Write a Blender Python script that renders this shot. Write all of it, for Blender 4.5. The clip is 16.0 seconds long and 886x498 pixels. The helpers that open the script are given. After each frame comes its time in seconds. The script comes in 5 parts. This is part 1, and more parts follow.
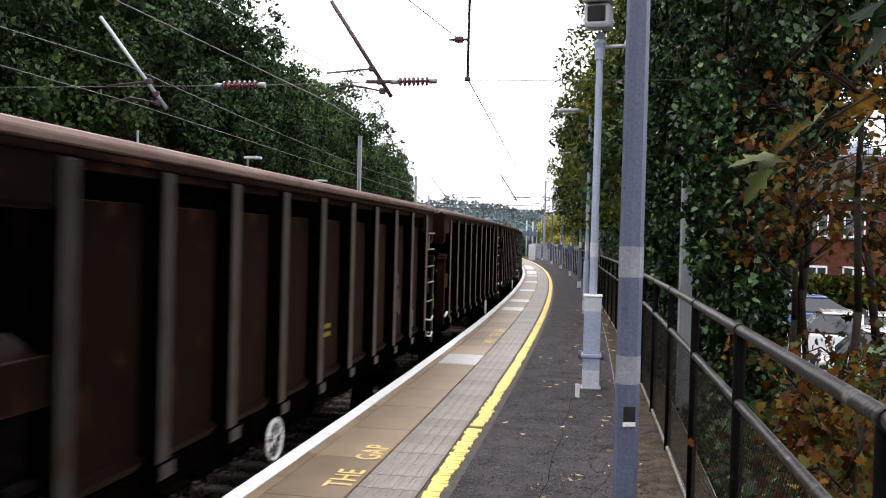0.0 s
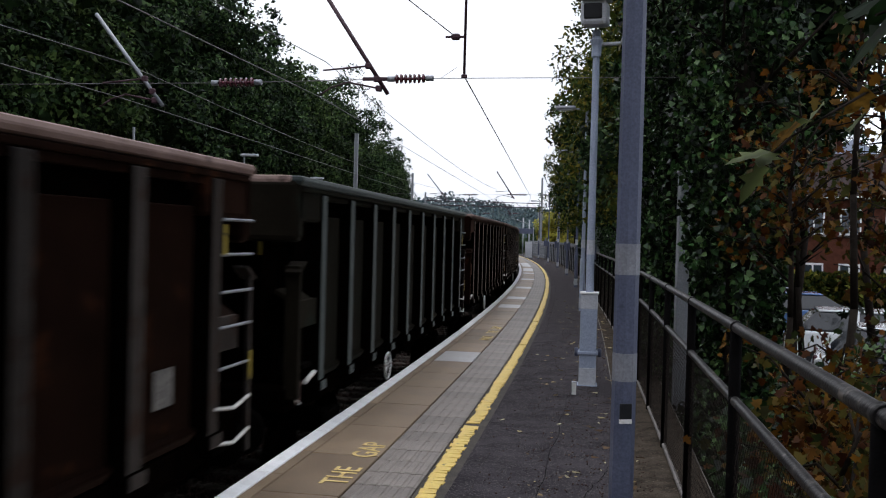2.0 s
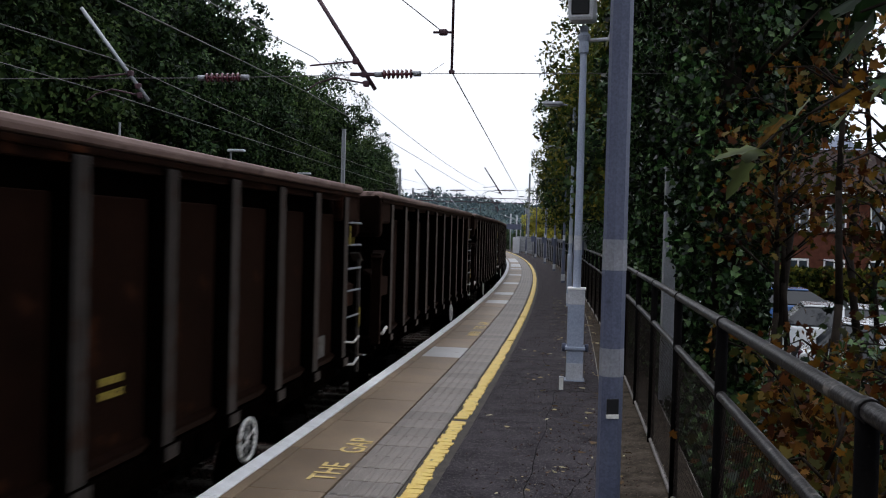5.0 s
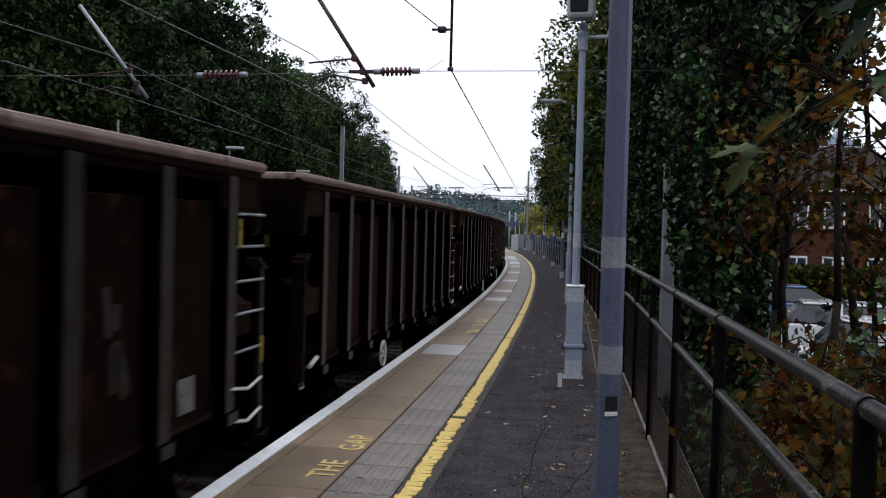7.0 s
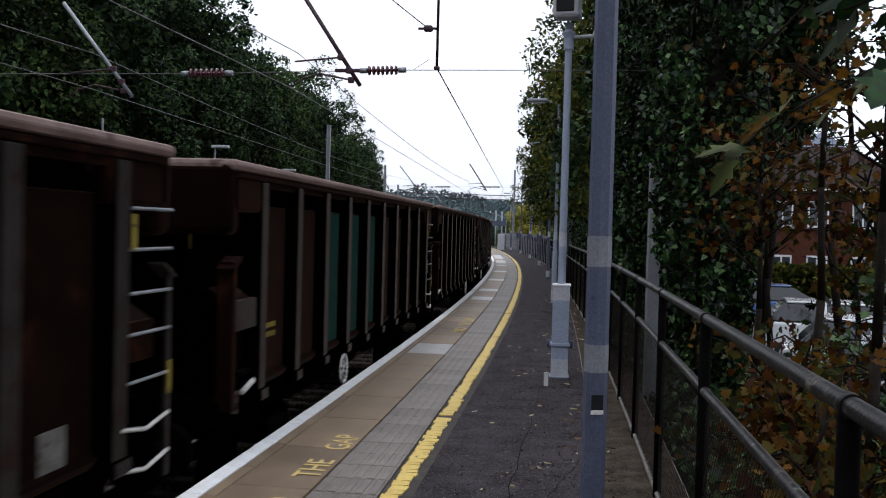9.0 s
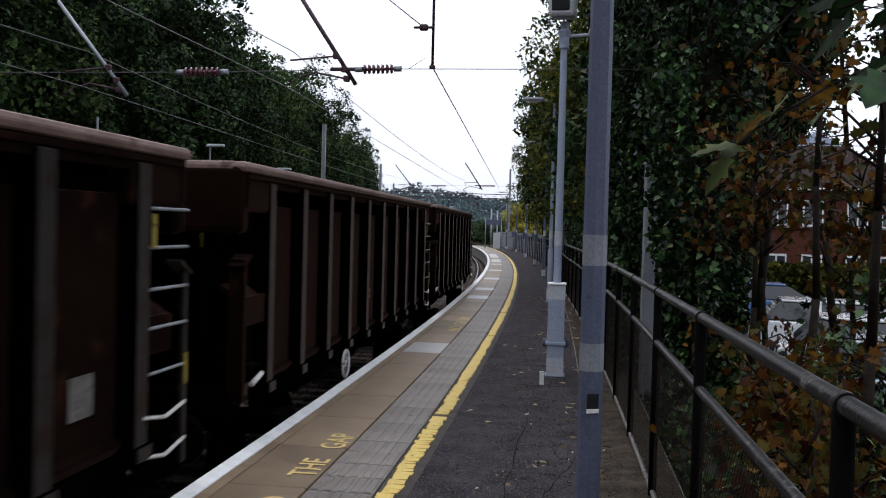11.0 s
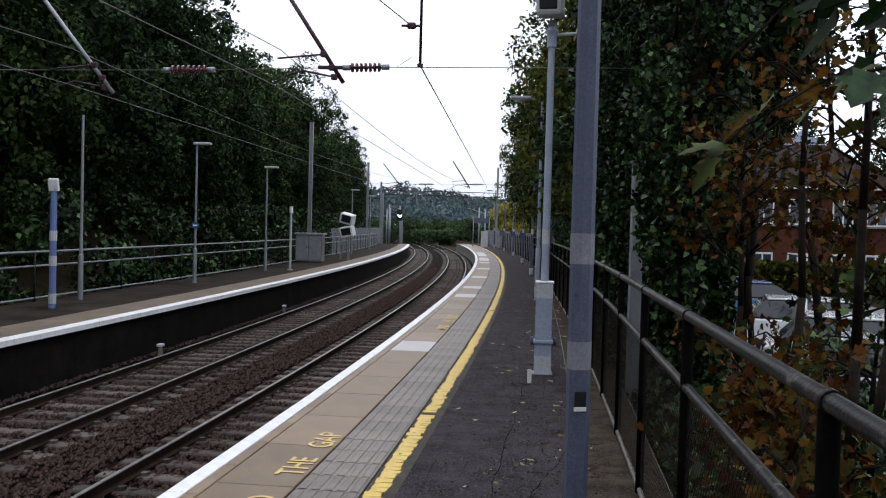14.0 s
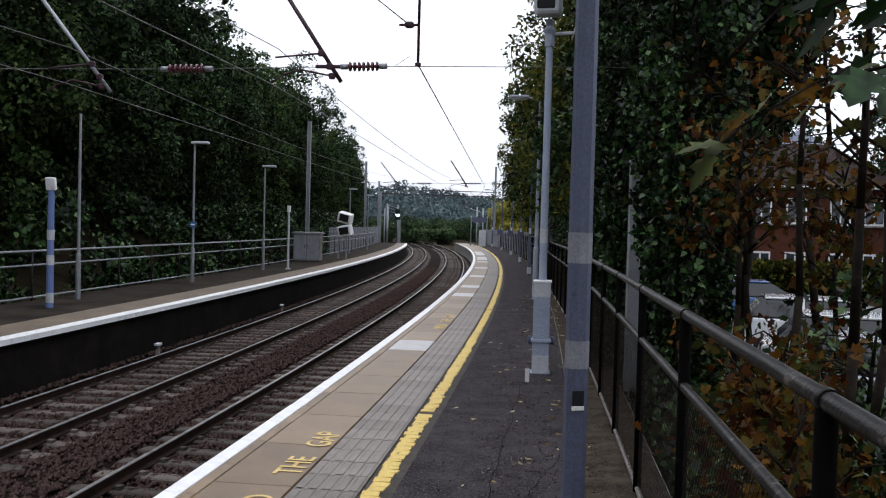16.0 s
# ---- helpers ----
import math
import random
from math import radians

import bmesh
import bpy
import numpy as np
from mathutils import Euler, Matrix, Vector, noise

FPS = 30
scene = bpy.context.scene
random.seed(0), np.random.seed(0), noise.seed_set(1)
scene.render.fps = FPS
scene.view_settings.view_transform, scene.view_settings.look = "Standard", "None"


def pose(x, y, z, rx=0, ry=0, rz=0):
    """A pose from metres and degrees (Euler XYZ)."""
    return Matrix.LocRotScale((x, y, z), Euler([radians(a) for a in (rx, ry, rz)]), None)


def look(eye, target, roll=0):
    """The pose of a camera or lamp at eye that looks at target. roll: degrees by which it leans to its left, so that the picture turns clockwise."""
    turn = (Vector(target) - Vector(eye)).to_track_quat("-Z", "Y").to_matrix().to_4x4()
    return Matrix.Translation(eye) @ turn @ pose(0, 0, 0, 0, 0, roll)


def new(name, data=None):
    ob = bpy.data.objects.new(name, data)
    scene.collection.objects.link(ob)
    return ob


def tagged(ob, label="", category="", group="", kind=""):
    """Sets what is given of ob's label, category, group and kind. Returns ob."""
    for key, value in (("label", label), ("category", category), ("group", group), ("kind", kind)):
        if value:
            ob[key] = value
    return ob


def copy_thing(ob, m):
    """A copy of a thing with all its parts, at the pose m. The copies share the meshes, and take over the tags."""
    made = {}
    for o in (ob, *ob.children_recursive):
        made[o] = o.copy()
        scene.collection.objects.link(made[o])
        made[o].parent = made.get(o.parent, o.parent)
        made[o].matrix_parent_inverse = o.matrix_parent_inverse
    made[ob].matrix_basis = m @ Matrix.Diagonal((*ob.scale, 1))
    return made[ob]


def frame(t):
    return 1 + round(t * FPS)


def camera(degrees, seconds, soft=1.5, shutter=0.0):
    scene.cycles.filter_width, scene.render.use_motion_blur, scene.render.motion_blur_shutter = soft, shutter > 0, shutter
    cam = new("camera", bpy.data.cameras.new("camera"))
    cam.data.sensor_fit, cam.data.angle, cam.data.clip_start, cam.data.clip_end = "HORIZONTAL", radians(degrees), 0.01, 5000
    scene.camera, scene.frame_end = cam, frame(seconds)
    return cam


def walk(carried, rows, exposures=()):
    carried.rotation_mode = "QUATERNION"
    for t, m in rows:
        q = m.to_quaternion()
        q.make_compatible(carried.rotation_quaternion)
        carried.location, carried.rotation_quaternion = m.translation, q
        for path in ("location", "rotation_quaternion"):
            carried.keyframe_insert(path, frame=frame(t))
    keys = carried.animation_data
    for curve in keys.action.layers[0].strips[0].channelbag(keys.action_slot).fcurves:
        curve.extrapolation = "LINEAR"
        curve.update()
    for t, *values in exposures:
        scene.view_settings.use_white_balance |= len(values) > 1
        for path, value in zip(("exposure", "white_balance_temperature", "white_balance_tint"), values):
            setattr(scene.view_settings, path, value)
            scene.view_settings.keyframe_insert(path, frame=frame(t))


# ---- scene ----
# camera: one eye on the platform, slow pan to the track side
EYE = (0.0, 0.0, 2.2)
ROLL = 1.52
cam = camera(52.2, 16.0, soft=1.15, shutter=0.2)
# seconds, tilt down, turn to the left
PATH = [
    (0.0, 0.668, 3.154), (0.5, 0.674, 3.369), (1.0, 0.674, 3.369), (1.5, 0.670, 3.207), (2.0, 0.827, 2.935),
    (2.5, 0.935, 2.879), (3.0, 0.933, 2.877), (3.5, 0.987, 2.768), (6.0, 1.130, 1.926), (6.5, 1.183, 1.925),
    (7.0, 1.241, 2.059), (7.5, 1.297, 2.031), (8.0, 1.292, 1.841), (8.5, 1.226, 1.520), (9.0, 1.275, 1.194),
    (11.5, 1.375, 0.786), (12.0, 1.423, 0.597), (12.5, 1.420, 0.488), (13.0, 1.439, 0.163), (13.5, 1.438, 0.136),
    (14.0, 1.411, 0.137), (14.5, 1.407, 0.001), (15.0, 1.461, 0.000), (15.5, 1.513, -0.054), (16.0, 1.461, 0.000),
]
EXPO = [(0.0, 0.74, 6700, 13), (0.5, 0.46, 6600, 13), (1.0, 0.15, 6450, 12), (1.5, -0.28, 6300, 12), (2.5, -0.46, 6300, 12), (9.0, -0.5, 6200, 12), (12.5, -0.5, 6200, 12), (16.0, -0.46, 6300, 12)]
walk(cam, [(t, Matrix.Translation(EYE) @ pose(0, 0, 0, 90 - d, 0, a) @ pose(0, 0, 0, 0, 0, ROLL)) for t, d, a in PATH], EXPO)

# ---- light: bright overcast sky ----
world = bpy.data.worlds.new("overcast_sky")
scene.world = world
world.use_nodes = True
wn, wl = world.node_tree.nodes, world.node_tree.links
bg = wn["Background"]
sky = wn.new("ShaderNodeTexSky")
sky.sky_type = "NISHITA"
sky.sun_disc = False
sky.sun_elevation, sky.sun_rotation = radians(38), radians(-20)
sky.dust_density = 6.0
dim = wn.new("ShaderNodeMix")
dim.data_type = "RGBA"
dim.inputs[0].default_value = 0.93
wl.new(sky.outputs[0], dim.inputs[6])
dim.inputs[7].default_value = (11.6, 12.1, 13.0, 1)
# an overcast sky is brighter overhead than at the horizon
way_up = wn.new("ShaderNodeTexCoord")
split = wn.new("ShaderNodeSeparateXYZ")
wl.new(way_up.outputs["Generated"], split.inputs[0])
rise = wn.new("ShaderNodeMapRange")
rise.inputs[1].default_value, rise.inputs[2].default_value = 0.0, 1.0
rise.inputs[3].default_value, rise.inputs[4].default_value = 1.0, 1.8
wl.new(split.outputs[2], rise.inputs[0])
grade = wn.new("ShaderNodeVectorMath")
grade.operation = "SCALE"
wl.new(dim.outputs[2], grade.inputs[0])
wl.new(rise.outputs[0], grade.inputs["Scale"])
wl.new(grade.outputs[0], bg.inputs[0])
bg.inputs[1].default_value = 0.12
sun = new("sun", bpy.data.lights.new("sun", "SUN"))
sun.data.energy, sun.data.angle, sun.data.color = 0.6, radians(25), (1, 0.97, 0.92)
sun.matrix_world = look((-20, 30, 60), (0, 20, 0))


# ---- materials ----
def mat(name, c0, c1, scale=8.0, rough=0.8, bump=0.3, fine=60.0, metal=0.0, spec=0.3, spots=None, rand=0.0, coat=0.0, dust=None):
    """Two-scale procedural surface: blotches between two colours, fine grain in colour and relief."""
    m = bpy.data.materials.new(name)
    m.use_nodes = True
    n, l = m.node_tree.nodes, m.node_tree.links
    b = n["Principled BSDF"]
    tc = n.new("ShaderNodeTexCoord")
    big = n.new("ShaderNodeTexNoise")
    big.inputs["Scale"].default_value, big.inputs["Detail"].default_value, big.inputs["Roughness"].default_value = scale, 6, 0.65
    small = n.new("ShaderNodeTexNoise")
    small.inputs["Scale"].default_value, small.inputs["Detail"].default_value = fine, 4
    for t in (big, small):
        l.new(tc.outputs["Object"], t.inputs["Vector"])
    ramp = n.new("ShaderNodeValToRGB")
    ramp.color_ramp.elements[0].position, ramp.color_ramp.elements[1].position = 0.32, 0.68
    ramp.color_ramp.elements[0].color, ramp.color_ramp.elements[1].color = (*c0, 1), (*c1, 1)
    l.new(big.outputs[0], ramp.inputs[0])
    grain = n.new("ShaderNodeMix")
    grain.data_type, grain.blend_type = "RGBA", "OVERLAY"
    grain.inputs[0].default_value = 0.45
    l.new(ramp.outputs[0], grain.inputs[6])
    l.new(small.outputs[0], grain.inputs[7])
    col = grain.outputs[2]
    if spots:
        sp = n.new("ShaderNodeTexNoise")
        sp.inputs["Scale"].default_value, sp.inputs["Detail"].default_value = spots[1], 8
        l.new(tc.outputs["Object"], sp.inputs["Vector"])
        sr = n.new("ShaderNodeValToRGB")
        sr.color_ramp.elements[0].position, sr.color_ramp.elements[1].position = spots[2], spots[2] + 0.1
        l.new(sp.outputs[0], sr.inputs[0])
        mx = n.new("ShaderNodeMix")
        mx.data_type = "RGBA"
        l.new(sr.outputs[0], mx.inputs[0])
        l.new(col, mx.inputs[6])
        mx.inputs[7].default_value = (*spots[0], 1)
        col = mx.outputs[2]
    if rand:
        oi = n.new("ShaderNodeObjectInfo")
        mr = n.new("ShaderNodeMapRange")
        mr.inputs[3].default_value, mr.inputs[4].default_value = 1 - rand, 1 + rand
        l.new(oi.outputs["Random"], mr.inputs[0])
        hs = n.new("ShaderNodeHueSaturation")
        l.new(mr.outputs[0], hs.inputs["Value"])
        l.new(col, hs.inputs["Color"])
        col = hs.outputs[0]
    l.new(col, b.inputs["Base Color"])
    rr = n.new("ShaderNodeMapRange")
    rr.inputs[3].default_value, rr.inputs[4].default_value = max(0.05, rough - 0.15), min(1, rough + 0.12)
    l.new(big.outputs[0], rr.inputs[0])
    l.new(rr.outputs[0], b.inputs["Roughness"])
    b.inputs["Metallic"].default_value = metal
    b.inputs["Specular IOR Level"].default_value = spec
    b.inputs["Coat Weight"].default_value = coat
    if dust:
        b.inputs["Sheen Weight"].default_value, b.inputs["Sheen Roughness"].default_value = dust[1], 0.35
        b.inputs["Sheen Tint"].default_value = (*dust[0], 1)
    if bump:
        bp = n.new("ShaderNodeBump")
        bp.inputs["Strength"].default_value, bp.inputs["Distance"].default_value = bump, 0.01
        l.new(small.outputs[0], bp.inputs["Height"])
        l.new(bp.outputs[0], b.inputs["Normal"])
    return m


def leaf_mat(name, cols, trans=0.25, rough=0.55, patch=0.6, gloss=0.05):
    """Leaves: colour varies leaf by leaf, some light passes through."""
    m = bpy.data.materials.new(name)
    m.use_nodes = True
    n, l = m.node_tree.nodes, m.node_tree.links
    b = n["Principled BSDF"]
    ge = n.new("ShaderNodeNewGeometry")
    ramp = n.new("ShaderNodeValToRGB")
    ramp.color_ramp.interpolation = "LINEAR"
    e = ramp.color_ramp.elements
    while len(e) < len(cols):
        e.new(0.5)
    for i, c in enumerate(cols):
        e[i].position, e[i].color = i / (len(cols) - 1), (*c, 1)
    l.new(ge.outputs["Random Per Island"], ramp.inputs[0])
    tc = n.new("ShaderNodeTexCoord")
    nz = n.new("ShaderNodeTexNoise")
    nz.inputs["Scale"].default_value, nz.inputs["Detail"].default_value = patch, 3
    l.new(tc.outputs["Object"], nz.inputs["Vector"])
    # noise patches paint lit bunches and shaded gaps into the leaf colour
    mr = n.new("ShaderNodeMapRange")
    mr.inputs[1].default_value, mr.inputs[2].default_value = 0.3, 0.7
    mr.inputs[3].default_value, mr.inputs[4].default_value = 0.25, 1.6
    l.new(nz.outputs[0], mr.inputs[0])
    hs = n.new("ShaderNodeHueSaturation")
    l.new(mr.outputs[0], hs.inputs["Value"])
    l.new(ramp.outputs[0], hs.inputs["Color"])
    l.new(hs.outputs[0], b.inputs["Base Color"])
    b.inputs["Roughness"].default_value = rough
    b.inputs["Specular IOR Level"].default_value = gloss
    tr = n.new("ShaderNodeBsdfTranslucent")
    l.new(hs.outputs[0], tr.inputs[0])
    ms = n.new("ShaderNodeMixShader")
    ms.inputs[0].default_value = trans
    l.new(b.outputs[0], ms.inputs[1])
    l.new(tr.outputs[0], ms.inputs[2])
    l.new(ms.outputs[0], n["Material Output"].inputs[0])
    return m


def glow(name, color, strength):
    m = bpy.data.materials.new(name)
    m.use_nodes = True
    b = m.node_tree.nodes["Principled BSDF"]
    b.inputs["Base Color"].default_value = (*color, 1)
    b.inputs["Emission Color"].default_value = (*color, 1)
    b.inputs["Emission Strength"].default_value = strength
    return m


def glass(name, tint=(0.03, 0.04, 0.05)):
    m = bpy.data.materials.new(name)
    m.use_nodes = True
    b = m.node_tree.nodes["Principled BSDF"]
    b.inputs["Base Color"].default_value = (*tint, 1)
    b.inputs["Roughness"].default_value = 0.05
    b.inputs["Specular IOR Level"].default_value = 0.6
    return m


M_ASPHALT = mat("asphalt", (0.017, 0.0145, 0.017), (0.055, 0.048, 0.053), 2.2, 0.85, 1.0, 90, spots=((0.14, 0.13, 0.12), 75, 0.57), spec=0.03)
M_VERGE = mat("gritty_verge", (0.018, 0.0145, 0.011), (0.075, 0.06, 0.046), 4, 0.95, 1.0, 60, spots=((0.13, 0.105, 0.078), 40, 0.6), spec=0.02)
M_SLAB = mat("buff_slab", (0.15, 0.103, 0.064), (0.25, 0.18, 0.115), 1.3, 0.5, 0.35, 70, rand=0.2, spots=((0.075, 0.056, 0.04), 14, 0.66))
M_SLAB_PALE = mat("pale_slab", (0.33, 0.315, 0.305), (0.46, 0.445, 0.44), 2, 0.4, 0.3, 60, rand=0.14, spots=((0.2, 0.175, 0.15), 7, 0.6))
M_TILE = mat("grey_tile", (0.13, 0.11, 0.095), (0.215, 0.185, 0.16), 2, 0.5, 0.4, 70, rand=0.2, spots=((0.07, 0.06, 0.05), 20, 0.64))
M_JOINT = mat("joint_dirt", (0.03, 0.027, 0.022), (0.07, 0.06, 0.05), 4, 0.95, 0.5, 60)
M_WHITE = mat("worn_white_paint", (0.68, 0.67, 0.66), (0.85, 0.85, 0.85), 5, 0.55, 0.4, 60, spots=((0.28, 0.26, 0.24), 9, 0.64))
M_YELLOW = mat("worn_yellow_paint", (0.58, 0.39, 0.08), (0.68, 0.51, 0.14), 6, 0.55, 0.5, 60, spots=((0.1, 0.08, 0.055), 12, 0.62))
M_LETTER = mat("faded_yellow_lettering", (0.56, 0.39, 0.13), (0.7, 0.53, 0.22), 6, 0.6, 0.4, 60, spots=((0.26, 0.2, 0.14), 25, 0.6))
M_FARPAVE = mat("brown_worn_paving", (0.014, 0.012, 0.0105), (0.05, 0.04, 0.031), 0.8, 0.9, 0.4, 40, spec=0.04)
M_FARSLAB = mat("tan_edge_paving", (0.11, 0.085, 0.06), (0.2, 0.155, 0.11), 1.2, 0.7, 0.4, 40, spots=((0.06, 0.046, 0.034), 6, 0.6))
M_CONC = mat("weathered_concrete", (0.12, 0.11, 0.1), (0.26, 0.25, 0.23), 1.5, 0.85, 0.5, 40, spec=0.12)
M_DARKWALL = mat("near_black_brick_wall", (0.007, 0.006, 0.0055), (0.018, 0.015, 0.013), 1.5, 0.95, 0.6, 30, spec=0.03)
M_BALLAST = mat("brown_ballast", (0.005, 0.0034, 0.003), (0.022, 0.0145, 0.0125), 9, 0.95, 1.0, 35, spec=0.02)
M_STONE = mat("ballast_stone", (0.009, 0.0055, 0.0048), (0.1, 0.066, 0.057), 30, 0.95, 0.4, 50, spec=0.02)
M_SLEEPER = mat("concrete_sleeper", (0.055, 0.046, 0.04), (0.15, 0.13, 0.115), 2.5, 0.9, 0.5, 50, rand=0.4, spots=((0.022, 0.016, 0.013), 5, 0.52), spec=0.06)
M_RAIL = mat("rusty_rail_web", (0.014, 0.009, 0.007), (0.036, 0.022, 0.016), 4, 0.9, 0.5, 50, spec=0.08)
M_RAILTOP = mat("polished_rail_head", (0.16, 0.155, 0.155), (0.34, 0.335, 0.335), 8, 0.42, 0.1, 80, metal=0.8)
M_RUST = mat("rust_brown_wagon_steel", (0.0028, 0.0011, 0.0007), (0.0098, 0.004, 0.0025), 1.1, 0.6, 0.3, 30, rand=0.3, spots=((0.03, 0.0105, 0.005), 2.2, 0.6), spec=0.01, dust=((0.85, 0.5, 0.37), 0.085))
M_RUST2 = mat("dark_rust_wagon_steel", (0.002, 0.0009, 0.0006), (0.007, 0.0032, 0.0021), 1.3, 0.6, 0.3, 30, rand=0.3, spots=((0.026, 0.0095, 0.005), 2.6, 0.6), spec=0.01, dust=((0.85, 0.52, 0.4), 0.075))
M_GREYGREEN = mat("grey_green_wagon_steel", (0.004, 0.0032, 0.0022), (0.011, 0.0088, 0.006), 0.9, 0.6, 0.3, 30, rand=0.2, spots=((0.0085, 0.011, 0.008), 1.6, 0.57), spec=0.015, dust=((0.6, 0.58, 0.48), 0.06))
M_RIBG = mat("pale_grey_green_rib", (0.014, 0.019, 0.0195), (0.034, 0.041, 0.04), 1.6, 0.7, 0.35, 40, rand=0.15, spec=0.06, dust=((0.8, 0.85, 0.8), 0.25))
# near-black puts shade into the colour of rib flanks, recesses and wagon ends
M_SHADE_STEEL = mat("shade_black_wagon_steel", (0.0007, 0.0005, 0.0004), (0.002, 0.0012, 0.0009), 2, 0.95, 0.4, 40, spec=0.0)
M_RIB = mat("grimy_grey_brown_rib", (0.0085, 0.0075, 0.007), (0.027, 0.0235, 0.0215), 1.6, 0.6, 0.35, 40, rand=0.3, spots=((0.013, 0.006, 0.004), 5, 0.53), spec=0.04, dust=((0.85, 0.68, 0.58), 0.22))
M_TOPRAIL = mat("dusty_pink_top_rail", (0.12, 0.075, 0.062), (0.22, 0.15, 0.128), 1.5, 0.75, 0.4, 30, spots=((0.05, 0.028, 0.022), 5, 0.6))
M_GREEN = mat("faded_green_panel", (0.004, 0.021, 0.0165), (0.009, 0.036, 0.028), 2, 0.7, 0.3, 30, spots=((0.02, 0.012, 0.009), 3, 0.62), spec=0.03, dust=((0.4, 0.8, 0.65), 0.06))
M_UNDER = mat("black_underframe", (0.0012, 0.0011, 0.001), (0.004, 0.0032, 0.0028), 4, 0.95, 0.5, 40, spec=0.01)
M_PALE = mat("grubby_white_steel", (0.55, 0.54, 0.5), (0.72, 0.71, 0.68), 5, 0.6, 0.3, 50, spots=((0.2, 0.15, 0.12), 16, 0.62))
M_LABEL = mat("yellow_label", (0.2, 0.15, 0.022), (0.29, 0.22, 0.038), 6, 0.6, 0.2, 40, spots=((0.05, 0.035, 0.02), 20, 0.58))
M_CARD = mat("grubby_paper_card", (0.07, 0.066, 0.06), (0.16, 0.15, 0.138), 6, 0.8, 0.2, 40, spots=((0.04, 0.03, 0.025), 14, 0.57))
M_BLACKPLATE = mat("dark_data_plate", (0.004, 0.0042, 0.0055), (0.009, 0.0095, 0.012), 4, 0.7, 0.2, 40, spec=0.02)
M_POLE = mat("blue_grey_pole_paint", (0.072, 0.082, 0.125), (0.105, 0.116, 0.168), 1.5, 0.5, 0.12, 60, spots=((0.055, 0.058, 0.08), 9, 0.68), spec=0.2)
M_POLEL = mat("pale_blue_grey_paint", (0.27, 0.31, 0.4), (0.34, 0.38, 0.47), 1.5, 0.5, 0.15, 60)
M_BAND = mat("white_grey_band", (0.4, 0.41, 0.44), (0.5, 0.51, 0.54), 3, 0.55, 0.15, 60)
M_BANDD = mat("grimy_grey_band", (0.17, 0.175, 0.2), (0.24, 0.245, 0.27), 3, 0.55, 0.15, 60, spots=((0.12, 0.12, 0.13), 10, 0.62))
M_MAST = mat("blue_mast_paint", (0.11, 0.16, 0.34), (0.15, 0.2, 0.4), 1.5, 0.5, 0.15, 60)
M_BLACK = mat("black_plastic", (0.008, 0.008, 0.01), (0.015, 0.015, 0.017), 4, 0.5, 0.1, 40)
M_TUBE = mat("grey_black_railing", (0.006, 0.0057, 0.006), (0.02, 0.018, 0.0175), 4, 0.45, 0.3, 50, spots=((0.12, 0.108, 0.096), 16, 0.6), spec=0.15)
M_POST = mat("black_railing_post", (0.0013, 0.0012, 0.0014), (0.0045, 0.004, 0.004), 4, 0.8, 0.3, 50, spots=((0.03, 0.027, 0.023), 18, 0.7), spec=0.01)
M_LOWRAIL = mat("lichened_lower_rail", (0.09, 0.08, 0.072), (0.2, 0.18, 0.165), 6, 0.7, 0.4, 50, spots=((0.03, 0.026, 0.022), 14, 0.58))
M_WIREMESH = mat("rusty_wire_mesh", (0.012, 0.01, 0.009), (0.03, 0.022, 0.017), 6, 0.9, 0.2, 40, spec=0.08)
M_GALV = mat("galvanised_steel", (0.22, 0.23, 0.25), (0.32, 0.33, 0.35), 3, 0.5, 0.15, 50, metal=0.4)
M_CERAMIC = mat("brown_ceramic", (0.07, 0.02, 0.028), (0.11, 0.035, 0.045), 5, 0.25, 0.05, 40, spec=0.6)
M_OHL = mat("dark_overhead_steel", (0.03, 0.012, 0.018), (0.06, 0.026, 0.034), 5, 0.6, 0.15, 40)
M_WIRE = mat("overhead_copper_wire", (0.06, 0.055, 0.055), (0.1, 0.09, 0.09), 5, 0.5, 0.0, 40)
M_BARK = mat("tree_bark", (0.008, 0.0062, 0.0052), (0.024, 0.019, 0.015), 5, 0.95, 0.9, 25, spec=0.04)
M_SOIL = mat("leaf_litter", (0.016, 0.013, 0.008), (0.045, 0.034, 0.02), 0.8, 0.98, 0.9, 14, spec=0.03)
M_BRICK = mat("red_brick", (0.07, 0.025, 0.016), (0.115, 0.042, 0.027), 3, 0.9, 0.5, 30, spec=0.1)
M_ROOF = mat("brown_roof_tile", (0.026, 0.019, 0.018), (0.055, 0.04, 0.037), 3, 0.85, 0.5, 30, spec=0.05)
M_GLASS = glass("dark_window_glass")
M_CARGLASS = glass("car_glass", (0.01, 0.012, 0.015))
M_BLUE = mat("blue_car_paint", (0.05, 0.13, 0.34), (0.06, 0.15, 0.38), 2, 0.25, 0.02, 60, spec=0.6, coat=0.8)
M_SILVER = mat("silver_car_paint", (0.42, 0.44, 0.47), (0.47, 0.49, 0.52), 2, 0.25, 0.02, 60, metal=0.4, spec=0.6, coat=0.8)
M_WHITECAR = mat("white_car_paint", (0.7, 0.71, 0.72), (0.75, 0.76, 0.77), 2, 0.25, 0.02, 60, spec=0.6, coat=0.8)
M_TYRE = mat("tyre_rubber", (0.012, 0.012, 0.012), (0.022, 0.022, 0.022), 8, 0.85, 0.3, 60)
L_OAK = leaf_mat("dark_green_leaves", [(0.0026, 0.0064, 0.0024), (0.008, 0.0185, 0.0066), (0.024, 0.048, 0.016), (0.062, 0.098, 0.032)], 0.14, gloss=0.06)
